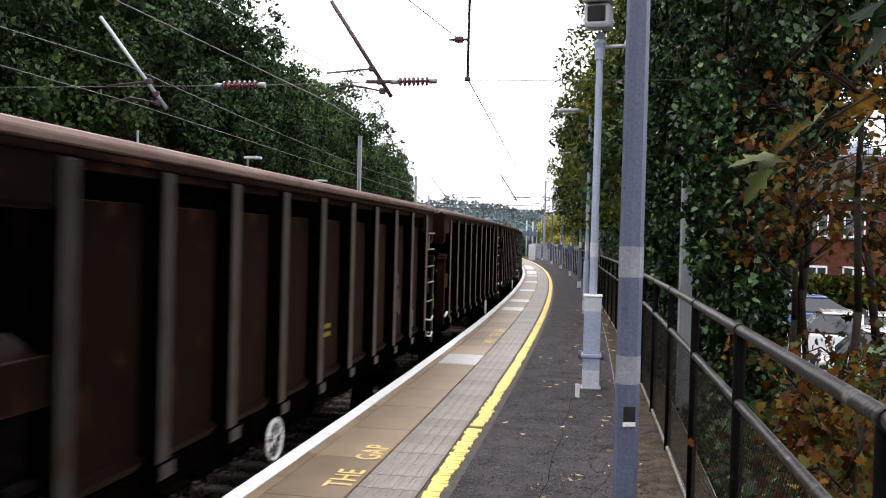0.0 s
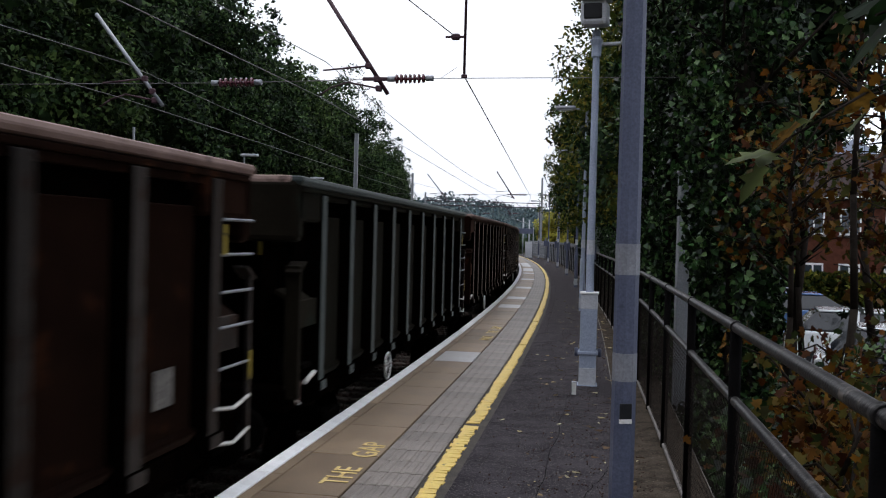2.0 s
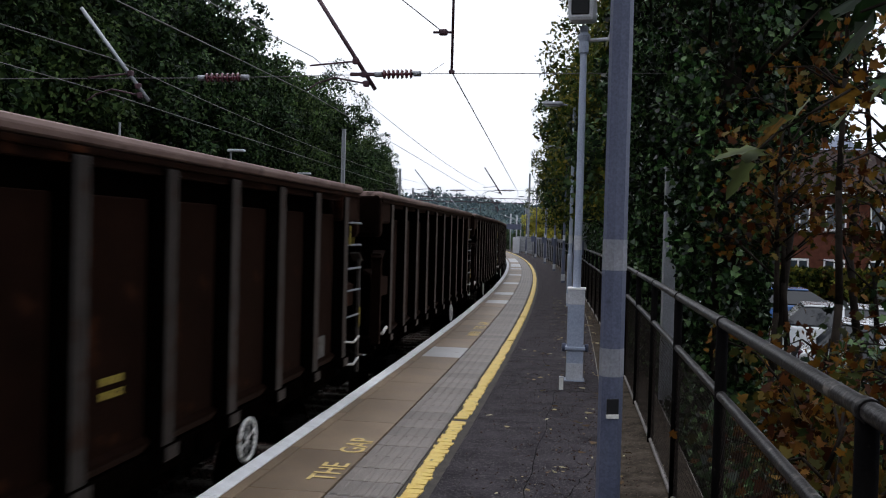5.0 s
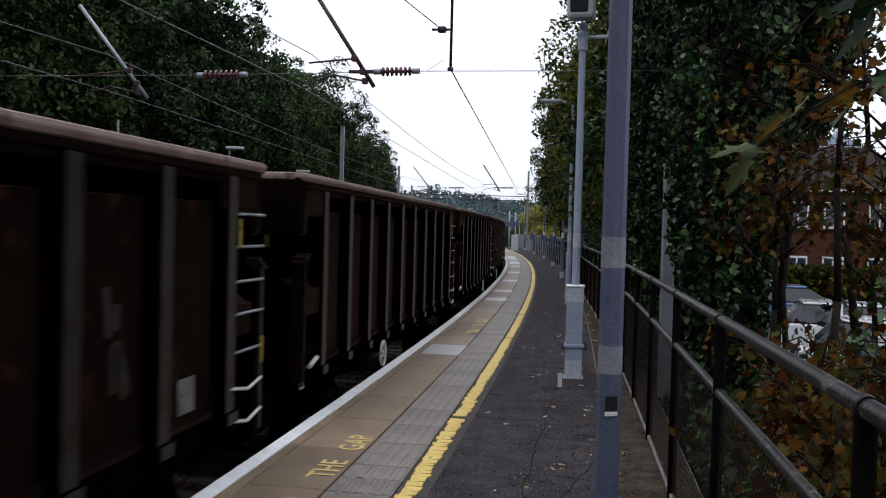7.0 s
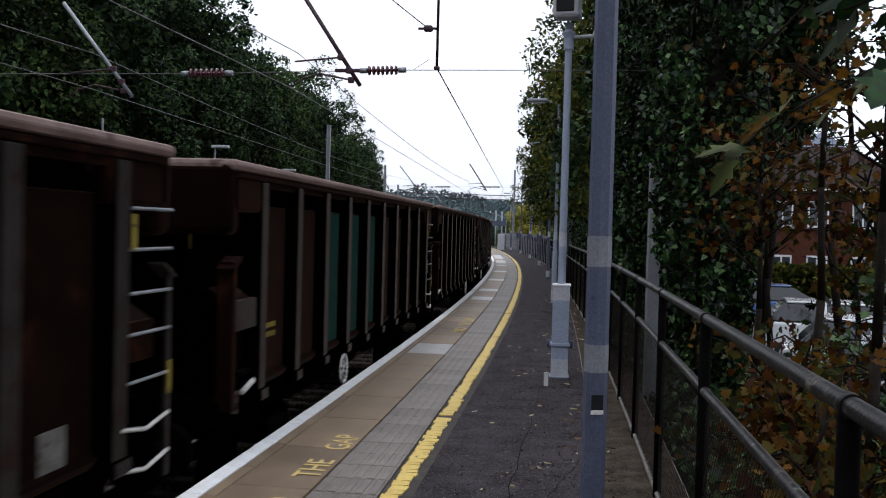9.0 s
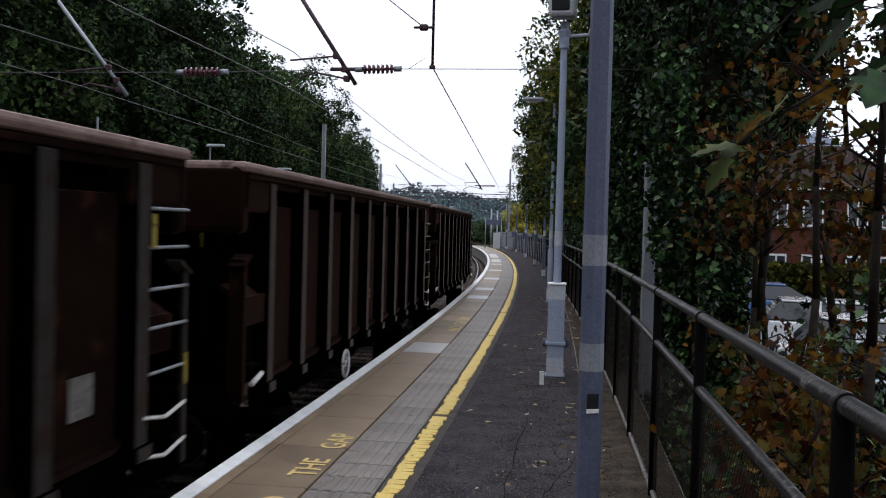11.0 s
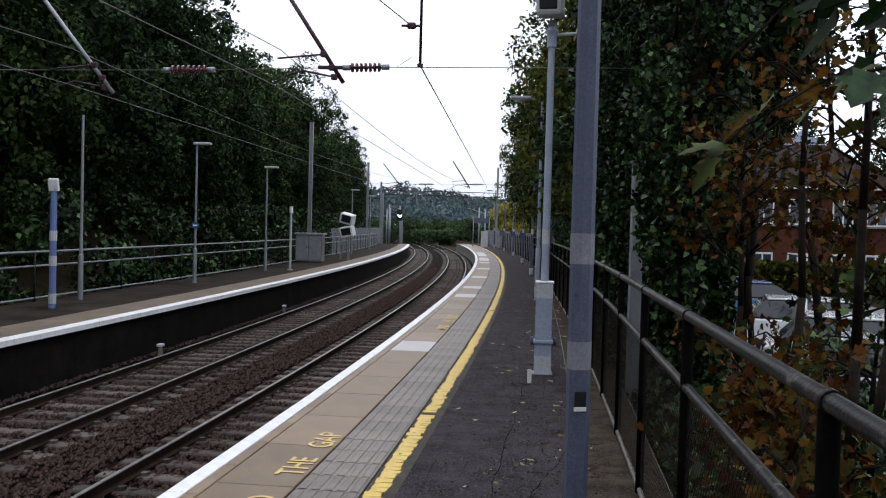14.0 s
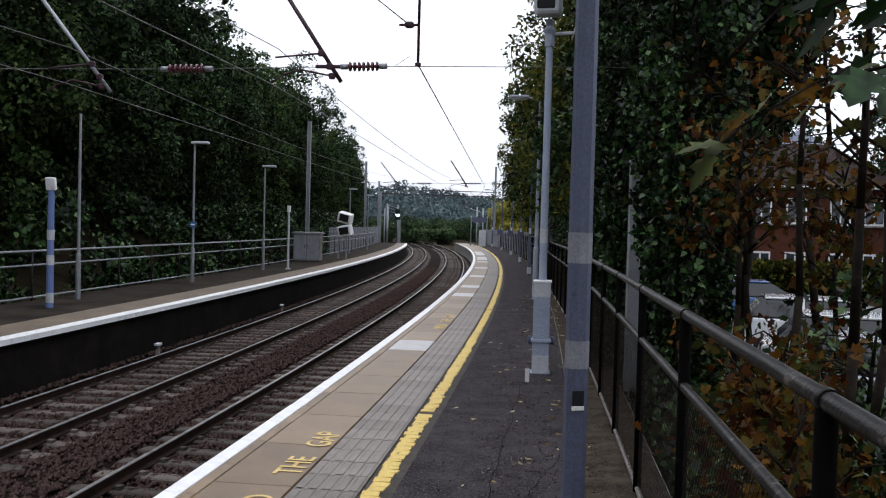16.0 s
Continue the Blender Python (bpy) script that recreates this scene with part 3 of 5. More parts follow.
    for yy, zz, sy_, sz_ in ((h - 0.7, 2.12, 0.09, 0.26), (h - 0.1, 0.98, 0.012, 0.26)):
        part("warning_plate", bx(B(), SIDE + 0.012, yy, zz - RZ, 0.008, sy_ if sy_ > 0.1 else 0.06, sz_, 0.002), M_LABEL, w, "small yellow warning plate")
    e = part("warning_sign", bx(B(), 0.75, -h + 0.58, 2.1 - RZ, 0.2, 0.016, 0.34, 0.003), M_LABEL, w, "yellow electric-warning plate on the wagon end")
    bb = B()
    bb.faces.new([bb.verts.new((0.75 + x, -h + 0.569, 2.15 - RZ + z)) for x, z in ((-0.07, -0.05), (0.07, -0.05), (0, 0.08))])
    part("triangle", bb, M_BLACK, e)
    if extras == 2:
        for i in (3, 4, 5):
            b = B()
            bx(b, SIDE - 0.138, y0 + 1.27 * (i - 0.5), (TOPZ + SILLZ) / 2 - 0.13, 0.008, 0.9, TOPZ - SILLZ - 0.6, 0.003)
            part("green_panel", b, M_GREEN, w, "faded green repainted panel")
    if extras in (3, 4):
        for i in (5, 6, 7, 8) if extras == 4 else (7,):
            b = B()
            for k in range(5):
                z = SILLZ + 0.5 + random.random() * 0.7
                bx(b, SIDE - 0.137, y0 + 1.27 * (i + 0.5) + random.uniform(-0.25, 0.25), z, 0.004, 0.07 + 0.1 * random.random(), 0.35 * random.random() + 0.1, 0.001, (random.uniform(-30, 30), 0, 0))
            part("paint_scrawl", b, M_RIB, w, "faded paint scrawl")
    return w


# kind of wagon and side of its brake wheel, from the front of the train to its end
ORDER = [(0, 1), (3, -1), (0, 1), (1, 1), (5, -1), (0, -1), (3, 1), (0, 1), (3, 1), (3, -1), (3, -1), (0, 1), (2, -1), (3, 1), (4, -1), (0, 1)]
KINDS = {}
wagons = []
for k, e in zip(range(-1, 15), ORDER):
    if e in KINDS:
        w = copy_thing(KINDS[e], Matrix())
    else:
        w = KINDS[e] = make_wagon(*e)
    wagons.append((k, w))
tagged(KINDS[(2, -1)], "rust-brown bogie freight wagon with three faded green panels")
tagged(KINDS[(5, -1)], "grey-green grimy bogie freight wagon with vertical ribs")
tagged(KINDS[(4, -1)], "rust-brown bogie freight wagon with faded paint scrawls")
tagged(wagons[-1][1], "last rust-brown high-sided bogie freight wagon of the train")


def rear(k, t):
    """Where along the line the trailing end of wagon k is; the train slows down."""
    return 17.26 + WL * k - 19.603 * t + 0.2685 * t * t


# ---- fence beside the platform ----
FO = 3.92


def drift(s):
    """The railing comes a little closer to the edge further on."""
    return -0.0135 * min(s, 30.0)


def fence_near():
    f = thing("railing", "grey-black tubular railing with wire mesh along the platform", "railing", kind="structure")
    for z, r in ((1.72, 0.032), (1.3, 0.028), (0.06, 0.022)):
        prof = tube(FO, z, r, 16)
        sweep("rail_tube", prof, -8, 110, M_TUBE if z > 1 else M_LOWRAIL, f, step=1.0, shift=drift, smooth=True)
    post = B()
    cyl(post, (0, 0, -0.3), (0, 0, 1.7), 0.034, n=14)
    post_me = finish("post", post, M_POST)
    col = B()
    for z, r in ((1.72, 0.039), (1.3, 0.034)):
        cyl(col, (0, -0.03, z), (0, 0.03, z), r, n=12)
    col_me = finish("collar", col, M_TUBE)
    n = 0
    for i in range(47):
        s = (-4.9, -2.3, 0.3, 2.9, 5.54, 7.76)[i] if i < 6 else 9.92 + 2.15 * (i - 6)
        p = part("post", post_me, M_TUBE, f, m=at(s, FO + drift(s)))
        part("collar", col_me, M_TUBE, p, m=pose(0, 0, 0))
    # chain-link below the middle rail
    V, F = [], []

    def wire(p, q, r=0.0014):
        k = len(V)
        d = (q - p).normalized()
        u = d.cross(Vector((0.3, 0.8, 0.5))).normalized() * r
        v = d.cross(u)
        for c in (p, q):
            for a in (0, 2.094, 4.189):
                V.append(c + u * math.cos(a) + v * math.sin(a))
        for j in range(3):
            F.append((k + j, k + (j + 1) % 3, k + 3 + (j + 1) % 3, k + 3 + j))

    z0, z1 = 0.08, 1.3
    s = 1.0
    while s < 42:
        stp = 0.055 if s < 16 else 0.11
        r = 0.0014 if s < 16 else 0.0022
        o = FO + drift(s + 0.55)
        wire(pt(s, o + 0.004, z0), pt(s + (z1 - z0) * 0.9, o + 0.004, z1), r)
        wire(pt(s + (z1 - z0) * 0.9, o - 0.002, z0), pt(s, o - 0.002, z1), r)
        s += stp
    ob = new("wire_mesh", mesh_from("wire_mesh", V, F, M_WIREMESH))
    ob.parent = f
    tagged(ob, "rusty diamond wire mesh infill", kind="stuff")


fence_near()


# ---- poles on the platform ----
def ring(bm, z, r, n=8, w=None):
    return [bm.verts.new((r * math.cos(2 * math.pi * (i + 0.5) / n), r * math.sin(2 * math.pi * (i + 0.5) / n), z)) for i in range(n)]


def lathe(prof, n=8):
    b = B()
    rings = [ring(b, z, r, n) for z, r in prof]
    for a, c in zip(rings, rings[1:]):
        for i in range(n):
            b.faces.new((a[i], a[(i + 1) % n], c[(i + 1) % n], c[i]))
    b.faces.new(rings[0][::-1])
    b.faces.new(rings[-1])
    return b


def near_pole():
    p = thing("lighting_column", "octagonal blue-grey lighting column with pale painted bands", "pole", m=Matrix.Translation((0.94, 6.2, 0)) @ pose(0, 0, 0, 0, 0, 12))
    part("shaft", lathe([(0, 0.083), (3.5, 0.079), (7.0, 0.066)]), M_POLE, p)
    for z0, z1 in ((1.97, 2.18), (1.25, 1.44)):
        part("band", lathe([(z0, 0.0835), (z1, 0.083)]), M_BANDD, p, "pale grey painted band")
    part("door_recess", bx(B(), -0.012, -0.0775, 1.04, 0.085, 0.012, 0.13, 0.004), M_BLACK, p, "dark access opening")
    part("door_plate", bx(B(), -0.012, -0.079, 0.985, 0.088, 0.014, 0.03, 0.003), M_PALE, p, "bright metal lip")
    b = B()
    bx(b, 0, 0, 0.01, 0.26, 0.26, 0.02, 0.004)
    part("base_plate", b, M_POLE, p)
    b = B()
    bx(b, 0, -0.06, 6.98, 0.22, 0.6, 0.1, 0.03)
    part("lamp_head", b, M_POLE, p)


near_pole()


def cctv_mast():
    p = thing("camera_mast", "pale blue-grey mast with security camera and base cabinet", "camera mast", m=at(13.93, 2.96))
    part("base_plate", bx(B(), 0, 0, 0.012, 0.3, 0.3, 0.02, 0.004), M_POLEL, p)
    part("cabinet", bx(B(), 0, 0, 0.7, 0.25, 0.25, 1.38, 0.015), M_POLEL, p, "blue-grey square base cabinet")
    part("cabinet_cap", bx(B(), 0, 0, 1.4, 0.28, 0.28, 0.03, 0.008), M_WHITE, p, "white cap")
    for z, h in ((0.15, 0.26), (1.27, 0.22)):
        part("band", bx(B(), 0, 0, z, 0.256, 0.256, h, 0.01), M_BAND, p, "pale painted band")
    part("clamp", bx(B(), 0, 0, 0.5, 0.3, 0.3, 0.05, 0.01), M_POLEL, p)
    for x in (-0.17, 0.17):
        part("bolt", cyl(B(), (x, 0, 0.44), (x, 0, 0.56), 0.03, n=8), M_POLE, p)
    part("shaft", lathe([(1.4, 0.062), (5.05, 0.052)], 14), M_POLEL, p)
    part("shaft_band", lathe([(1.98, 0.063), (2.2, 0.063)], 14), M_BAND, p, "pale painted band")
    part("collar", lathe([(4.95, 0.075), (5.12, 0.075), (5.2, 0.1), (5.25, 0.06)], 14), M_POLEL, p)
    b = B()
    bx(b, 0, 0, 5.3, 0.12, 0.12, 0.12, 0.03)
    part("bracket", b, M_POLEL, p)
    part("camera_housing", bx(B(), -0.03, -0.05, 5.58, 0.38, 0.62, 0.36, 0.06, (8, 0, -6)), M_BAND, p, "grey camera housing")
    part("camera_window", bx(B(), -0.065, -0.345, 5.56, 0.28, 0.05, 0.24, 0.03, (8, 0, -6)), M_BLACK, p, "dark hooded window")
    part("rain_hood", bx(B(), -0.03, -0.1, 5.79, 0.43, 0.74, 0.04, 0.015, (8, 0, -6)), M_BAND, p)
    b = B()
    cyl(b, (0.05, 0, 5.14), (0.5, -0.02, 5.16), 0.028, n=8)
    bx(b, 0.42, -0.02, 5.3, 0.05, 0.05, 0.32, 0.01, (0, 20, 0))
    part("side_arm", b, M_BAND, p)
    s = thing("marker_stub", "short pale marker post on the asphalt", "post", m=at(13.02, 2.78))
    part("stub", bx(B(), 0, 0, 0.09, 0.06, 0.05, 0.18, 0.008), M_PALE, s)
    part("stub_cap", bx(B(), 0, 0, 0.185, 0.07, 0.06, 0.014, 0.004), M_BAND, s)


cctv_mast()


def street_lamp(paint):
    p = thing("platform_lamp", "slim grey platform lamp with flat lantern on a short arm", "street lamp", "platform lamps")
    part("shaft", lathe([(0, 0.085), (1.6, 0.08), (1.62, 0.06), (6.2, 0.045)], 12), paint, p)
    part("band", lathe([(1.95, 0.064), (2.2, 0.064)], 12), M_BAND, p, "pale painted band")
    part("lower_band", lathe([(0.1, 0.09), (0.4, 0.09)], 12), M_BAND, p, "pale painted band")
    part("arm", cyl(B(), (0, 0, 6.17), (-0.35, 0, 6.22), 0.03, n=8), M_GALV, p)
    b = B()
    bx(b, -0.65, 0, 6.24, 0.62, 0.26, 0.12, 0.045)
    l = part("lantern", b, M_GALV, p, "flat grey lantern")
    part("diffuser", bx(B(), -0.67, 0, 6.175, 0.46, 0.2, 0.02, 0.006), M_BAND, l)
    return p


lamp0 = street_lamp(M_POLEL)
lamp0.matrix_basis = at(28.2, 2.9)
lamp1 = street_lamp(M_POLE)
lamp1.matrix_basis = at(42.0, 2.95)
tagged(lamp1, "slim dark blue-grey platform lamp with flat lantern")
for s in (56, 70, 84, 98):
    copy_thing(lamp1, at(s, 2.95))

# dark help-point box on the first lamp
box_ = thing("help_panel", "dark sign panel fixed to a lamp column", "sign", m=at(28.1, 2.98))
part("panel", bx(B(), 0.11, -0.05, 3.3, 0.14, 0.06, 0.95, 0.012), M_BLACK, box_)
part("bracket", bx(B(), 0.06, 0.0, 3.3, 0.06, 0.05, 0.5, 0.01), M_GALV, box_)


def sign_posts():
    for s, o in ((34.0, 3.3), (62.0, 3.2), (76.0, 3.2), (90.0, 3.1)):
        p = thing("notice_post", "small grey notice post by the railing", "sign", "notice posts", m=at(s, o))
        part("post", cyl(B(), (0, 0, 0), (0, 0, 2.3), 0.04, n=10), M_GALV, p)
        part("plate", bx(B(), 0, -0.05, 1.75, 0.4, 0.03, 0.55, 0.006), M_POLE, p)


sign_posts()
gp = thing("grey_post", "pale grey steel post among the ivy behind the railing", "post", m=Matrix.Translation((2.72, 12.9, -0.6)))
part("shaft", bx(B(), 0, 0, 1.9, 0.16, 0.16, 3.75, 0.01), M_GALV, gp)
part("cap", bx(B(), 0, 0, 3.79, 0.19, 0.19, 0.03, 0.005), M_GALV, gp)


# ---- overhead line ----
def insulator(parent, a, b, m=M_CERAMIC, n=7, r=0.08):
    a, b = Vector(a), Vector(b)
    bm = B()
    cyl(bm, a, b, 0.024, n=8)
    for i in range(n):
        c = a.lerp(b, (i + 0.5) / n)
        d = (b - a).normalized() * 0.014
        cyl(bm, c - d, c + d, r, r * 0.8, n=14)
    ins = part("insulator", bm, m, parent, "ribbed brown ceramic insulator")
    for c, d in ((a, a - b), (b, b - a)):
        part("end_cap", cyl(B(), c, c + d.normalized() * 0.12, 0.045, n=10), M_GALV, ins)


def headspan(s, first=False):
    """Cross-span over both tracks with sloping tubes, steady arms and insulators."""
    h = thing("overhead_span", "overhead line span with sloping tubes and brown insulators", "overhead line", "overhead spans", m=at(s, -0.05, 0.075))
    x = lambda w: w
    for c, mt, u in ((0.0, M_OHL, 0.0), (-3.82, M_GALV, -0.2)):
        part("tube", cyl(B(), (c - 1.28 + u, 0, 5.9 + u), (c - 0.25, 0, 4.36 + u), 0.034, n=10), mt, h, "sloping steel tube")
        part("upper_arm", cyl(B(), (c - 0.56 + u * 0.3, 0, 4.81 + u), (c - 1.33, 0, 4.74 + u), 0.016, n=8), M_OHL, h)
        b = B()
        cyl(b, (c - 0.4, 0, 4.45 + u), (c - 0.92, 0, 4.55 + u), 0.016, n=8)
        cyl(b, (c - 0.92, 0, 4.55 + u), (c - 1.2, 0, 4.46 + u), 0.015, n=8)
        cyl(b, (c - 1.2, 0, 4.46 + u), (c - 1.38, 0, 4.34 + u), 0.014, n=8)
        part("steady_arm", b, M_OHL, h)
        for q in ((c - 0.58, 4.81), (c - 0.44, 4.6), (c - 0.4, 4.45)):
            part("clamp", bx(B(), q[0], 0, q[1] + u, 0.1, 0.08, 0.1, 0.02), M_OHL, h)
    insulator(h, (-0.14, 0, 4.6), (0.36, 0, 4.61))
    insulator(h, (-3.1, 0, 4.54), (-2.48, 0, 4.55))
    b = B()
    cyl(b, (0.36, 0, 4.61), (4.5, 0, 4.62), 0.007, n=5)
    cyl(b, (0.6, 0, 4.615), (0.85, 0, 4.78), 0.004, n=5)
    cyl(b, (-0.22, 0, 4.6), (-2.48, 0, 4.55), 0.007, n=5)
    cyl(b, (-3.1, 0, 4.54), (-10.4, 0, 4.5), 0.007, n=5)
    part("span_wire", b, M_WIRE, h)
    part("bridge_bar", bx(B(), -0.42, 0, 4.6, 0.5, 0.05, 0.06, 0.015), M_OHL, h)
    if first:
        part("dropper", cyl(B(), (0.97, 0, 4.62), (0.97, 0, 9.2), 0.022, n=8), M_OHL, h)
        part("dropper_end", bx(B(), 0.97, 0, 4.64, 0.09, 0.06, 0.06, 0.012), M_OHL, h)
        b = B()
        cyl(b, (0.66, 0, 5.26), (0.98, 0, 5.26), 0.02, n=8)
        bx(b, 0.82, 0, 5.26, 0.14, 0.1, 0.1, 0.03)
        part("cross_clamp", b, M_OHL, h)
        b = B()
        cyl(b, (0.82, 0, 5.26), (0.34, 0, 5.63), 0.009, n=6)
        cyl(b, (0.34, 0, 5.63), (-3.0, 0, 8.2), 0.009, n=6)
        cyl(b, (-10.4, 0, 8.6), (-3.0, 0, 8.2), 0.007, n=6)
        cyl(b, (-3.0, 0, 8.2), (4.5, 0, 9.2), 0.007, n=6)
        part("head_wire", b, M_WIRE, h)
    return h


def mast(s, o, top, label="grey steel overhead line mast"):
    m_ = thing("overhead_mast", label, "mast", "overhead masts", m=at(s, o))
    for x in (-0.107, 0.107):
        part("flange", bx(B(), x, 0, top / 2 - 0.6, 0.014, 0.2, top + 1.2), M_GALV, m_)
    part("web", bx(B(), 0, 0, top / 2 - 0.6, 0.2, 0.014, top + 1.2), M_GALV, m_)
    part("foot", bx(B(), 0, 0, -0.6, 0.6, 0.6, 0.9, 0.03), M_CONC, m_)
    part("cap", bx(B(), 0, 0, top + 0.01, 0.28, 0.26, 0.03, 0.008), M_GALV, m_)
    return m_


for s in (14.2, 52.0, 92.0):
    headspan(s, s < 20)
    mast(s, 5.3 if s < 20 else 4.5, 9.3)
for s, t_ in ((14.2, 8.6), (56.5, 8.5), (92.0, 8.5)):
    mast(s, -10.45, t_)
mast(108.0, 4.0, 9.4)
mast(112.0, -10.0, 7.5)


def line_wire(name, pts, r=0.0075, label="overhead wire along the track"):
    way = []
    for (s0, o0, z0), (s1, o1, z1) in zip(pts, pts[1:]):
        for i in range(8):
            q = i / 8
            p = pt(s0, o0, z0).lerp(pt(s1, o1, z1), q)
            p.z -= 1.0 * q * (1 - q) if "catenary" in name else 0
            way.append(p)
    way.append(pt(*pts[-1]))
    V, F = [], []
    for p in way:
        V += [p + Vector((r * math.cos(a), 0, r * math.sin(a))) for a in (0, 1.257, 2.513, 3.77, 5.027)]
    for i in range(len(way) - 1):
        F += [(5 * i + j, 5 * i + (j + 1) % 5, 5 * i + 5 + (j + 1) % 5, 5 * i + 5 + j) for j in range(5)]
    ob = new(name, mesh_from(name, V, F, M_WIRE))
    tagged(ob, label, "overhead wire", "overhead wires")


for c in (C1, C2):
    j = c - C1
    line_wire("contact_wire", [(-14, j - 1.5, 4.3), (14.2, j - 1.38, 4.37), (52, j - 1.38, 4.29), (92, j - 1.38, 4.3), (130, j - 1.4, 4.3), (170, j - 1.4, 4.3)])
    line_wire("catenary_wire", [(-14, j - 1.4, 5.0), (14.2, j - 1.33, 4.95), (52, j - 1.33, 4.95), (92, j - 1.33, 5.0), (130, j - 1.4, 5.0), (170, j - 1.4, 5.0)])
line_wire("return_wire", [(14.2, 0.92, 4.72), (52, 0.65, 4.56), (92, 0.97, 4.64), (130, 1.0, 4.6)], 0.011)


# ---- the opposite platform ----
def fence_far():
    f = thing("opposite_railing", "pale grey tubular railing at the back of the platform", "railing", kind="structure")
    for z, r in ((1.28, 0.03), (0.92, 0.026), (0.1, 0.026)):
        sweep("rail_tube", tube(-9.95, z, r, 8), -14, 100, M_GALV, f, step=2.0)
    post = finish("post", cyl(B(), (0, 0, -0.1), (0, 0, 1.27), 0.032, n=8), M_TUBE)
    for i in range(46):
        part("post", post, M_TUBE, f, m=at(-13 + 2.5 * i, -9.95))


fence_far()


def far_things():
    p = thing("sign_mast", "blue-grey mast with pale bands and square white lamp", "mast", m=at(20.56, -8.67))
    part("shaft", lathe([(0, 0.085), (2.8, 0.075)], 10), M_MAST, p)
    for z in (0.12, 1.02, 1.62):
        part("band", lathe([(z, 0.09), (z + 0.24, 0.09)], 10), M_BAND, p, "pale painted band")
    part("square_lamp", bx(B(), 0.02, -0.05, 2.95, 0.24, 0.1, 0.3, 0.015, (12, 0, 0)), M_WHITE, p, "tilted white square panel")
    for s, o, h in ((22.95, -9.2, 4.9), (30.8, -9.0, 4.85), (40.1, -9.05, 4.65), (66.0, -9.1, 4.7), (79.0, -9.1, 4.7)):
        q = thing("platform_lamp_post", "thin grey lamp post on the opposite platform", "street lamp", "lamps on the opposite platform", m=at(s, o))
        part("shaft", lathe([(0, 0.07), (1.2, 0.066), (1.22, 0.045), (h, 0.035)], 10), M_GALV, q)
        if s > 25:
            part("lantern", bx(B(), 0.2, 0, h + 0.02, 0.62, 0.22, 0.09, 0.03), M_BAND, q, "flat pale lantern")
        if s == 30.8:
            d = part("round_sign", cyl(B(), (0.02, -0.09, 2.02), (0.02, -0.06, 2.02), 0.12, n=16), M_BLUE, q, "small blue sign")
            part("sign_bar", bx(B(), 0.02, -0.094, 2.02, 0.14, 0.006, 0.05), M_WHITE, d)
    q = thing("white_post", "white painted marker post on the opposite platform", "post", m=at(41.3, -8.2))
    part("shaft", lathe([(0, 0.12), (0.05, 0.12), (0.06, 0.055), (2.65, 0.05)], 10), M_BAND, q)
    part("top", lathe([(2.65, 0.085), (2.95, 0.085)], 10), M_WHITE, q, "white round top")
    # monitor and mirror on a post
    q = thing("monitor_post", "grey post carrying two tilted white monitor boxes", "monitor", m=at(55.9, -8.1))
    for x in (-0.25, 0.25):
        part("leg", bx(B(), x, 0, 1.0, 0.09, 0.09, 2.0, 0.01), M_GALV, q)
    for z, a in ((2.55, 14), (1.75, -10)):
        e = part("monitor_box", bx(B(), 0.15, 0, z, 0.85, 0.6, 0.62, 0.04, (10, a, -12)), M_WHITE, q, "tilted white box")
        part("screen", bx(B(), 0.1, -0.33, z - 0.02, 0.6, 0.03, 0.44, 0.01, (10, a, -12)), M_BLACK, e)
    # equipment hut
    q = thing("equipment_cabinet", "weathered grey equipment cabinet on the opposite platform", "cabinet", m=at(50.5, -9.2))
    part("body", bx(B(), 0, 0, 0.8, 1.5, 0.9, 1.5, 0.02), M_CONC, q)
    part("roof", bx(B(), 0, 0, 1.6, 1.66, 1.05, 0.1, 0.02), M_GALV, q)
    for x in (-0.37, 0.37):
        d = part("door", bx(B(), x, -0.46, 0.8, 0.68, 0.03, 1.36, 0.006), M_GALV, q)
        part("handle", bx(B(), x * 0.25, -0.485, 0.85, 0.03, 0.03, 0.16, 0.005), M_BLACK, d)
    # palisade fence further on, both sides
    for o, a, b_, nm in ((-10.0, 62, 120, 0), (3.75, 60, 122, 1)):
        f = thing("palisade_fence", "pale grey steel palisade fence", "fence", "palisade fences", kind="structure")
        for z in (0.35, 1.6):
            sweep("cross_rail", [(o - 0.02, z), (o + 0.02, z), (o + 0.02, z + 0.05), (o - 0.02, z + 0.05)], a, b_, M_GALV, f)
        pal = B()
        bx(pal, 0, 0, 0.95, 0.02, 0.065, 1.9)
        pm = finish("pale", pal, M_GALV)
        s = a
        while s < b_:
            part("pale", pm, M_GALV, f, m=at(s, o + 0.03))
            s += 0.25
    # signal
    q = thing("railway_signal", "colour-light signal on a post showing a green light", "signal", m=Matrix.Translation((-6.63, 130, -1.0)))
    part("post", cyl(B(), (0, 0, 0), (0, 0, 6.0), 0.09, n=10), M_GALV, q)
    hd = part("head", bx(B(), 0, 0, 4.7, 0.75, 0.25, 1.6, 0.05), M_BLACK, q, "black signal head")
    part("lens", cyl(B(), (0, -0.2, 4.66), (0, -0.14, 4.66), 0.28, n=20), glow("green_signal_light", (0.6, 1.0, 0.95), 6.0), hd, "lit green lens")
    part("hood", cyl(B(), (0, -0.4, 4.97), (0, -0.12, 4.99), 0.3, n=20), M_BLACK, hd)
    part("ladder", bx(B(), 0.25, 0.1, 2.0, 0.4, 0.05, 4.0, 0.01), M_GALV, q)
    # cabinet and plate at the far end of the near platform
    q = thing("platform_end_sign", "pale cabinet and sign board at the platform end", "sign", m=at(103, 2.2))
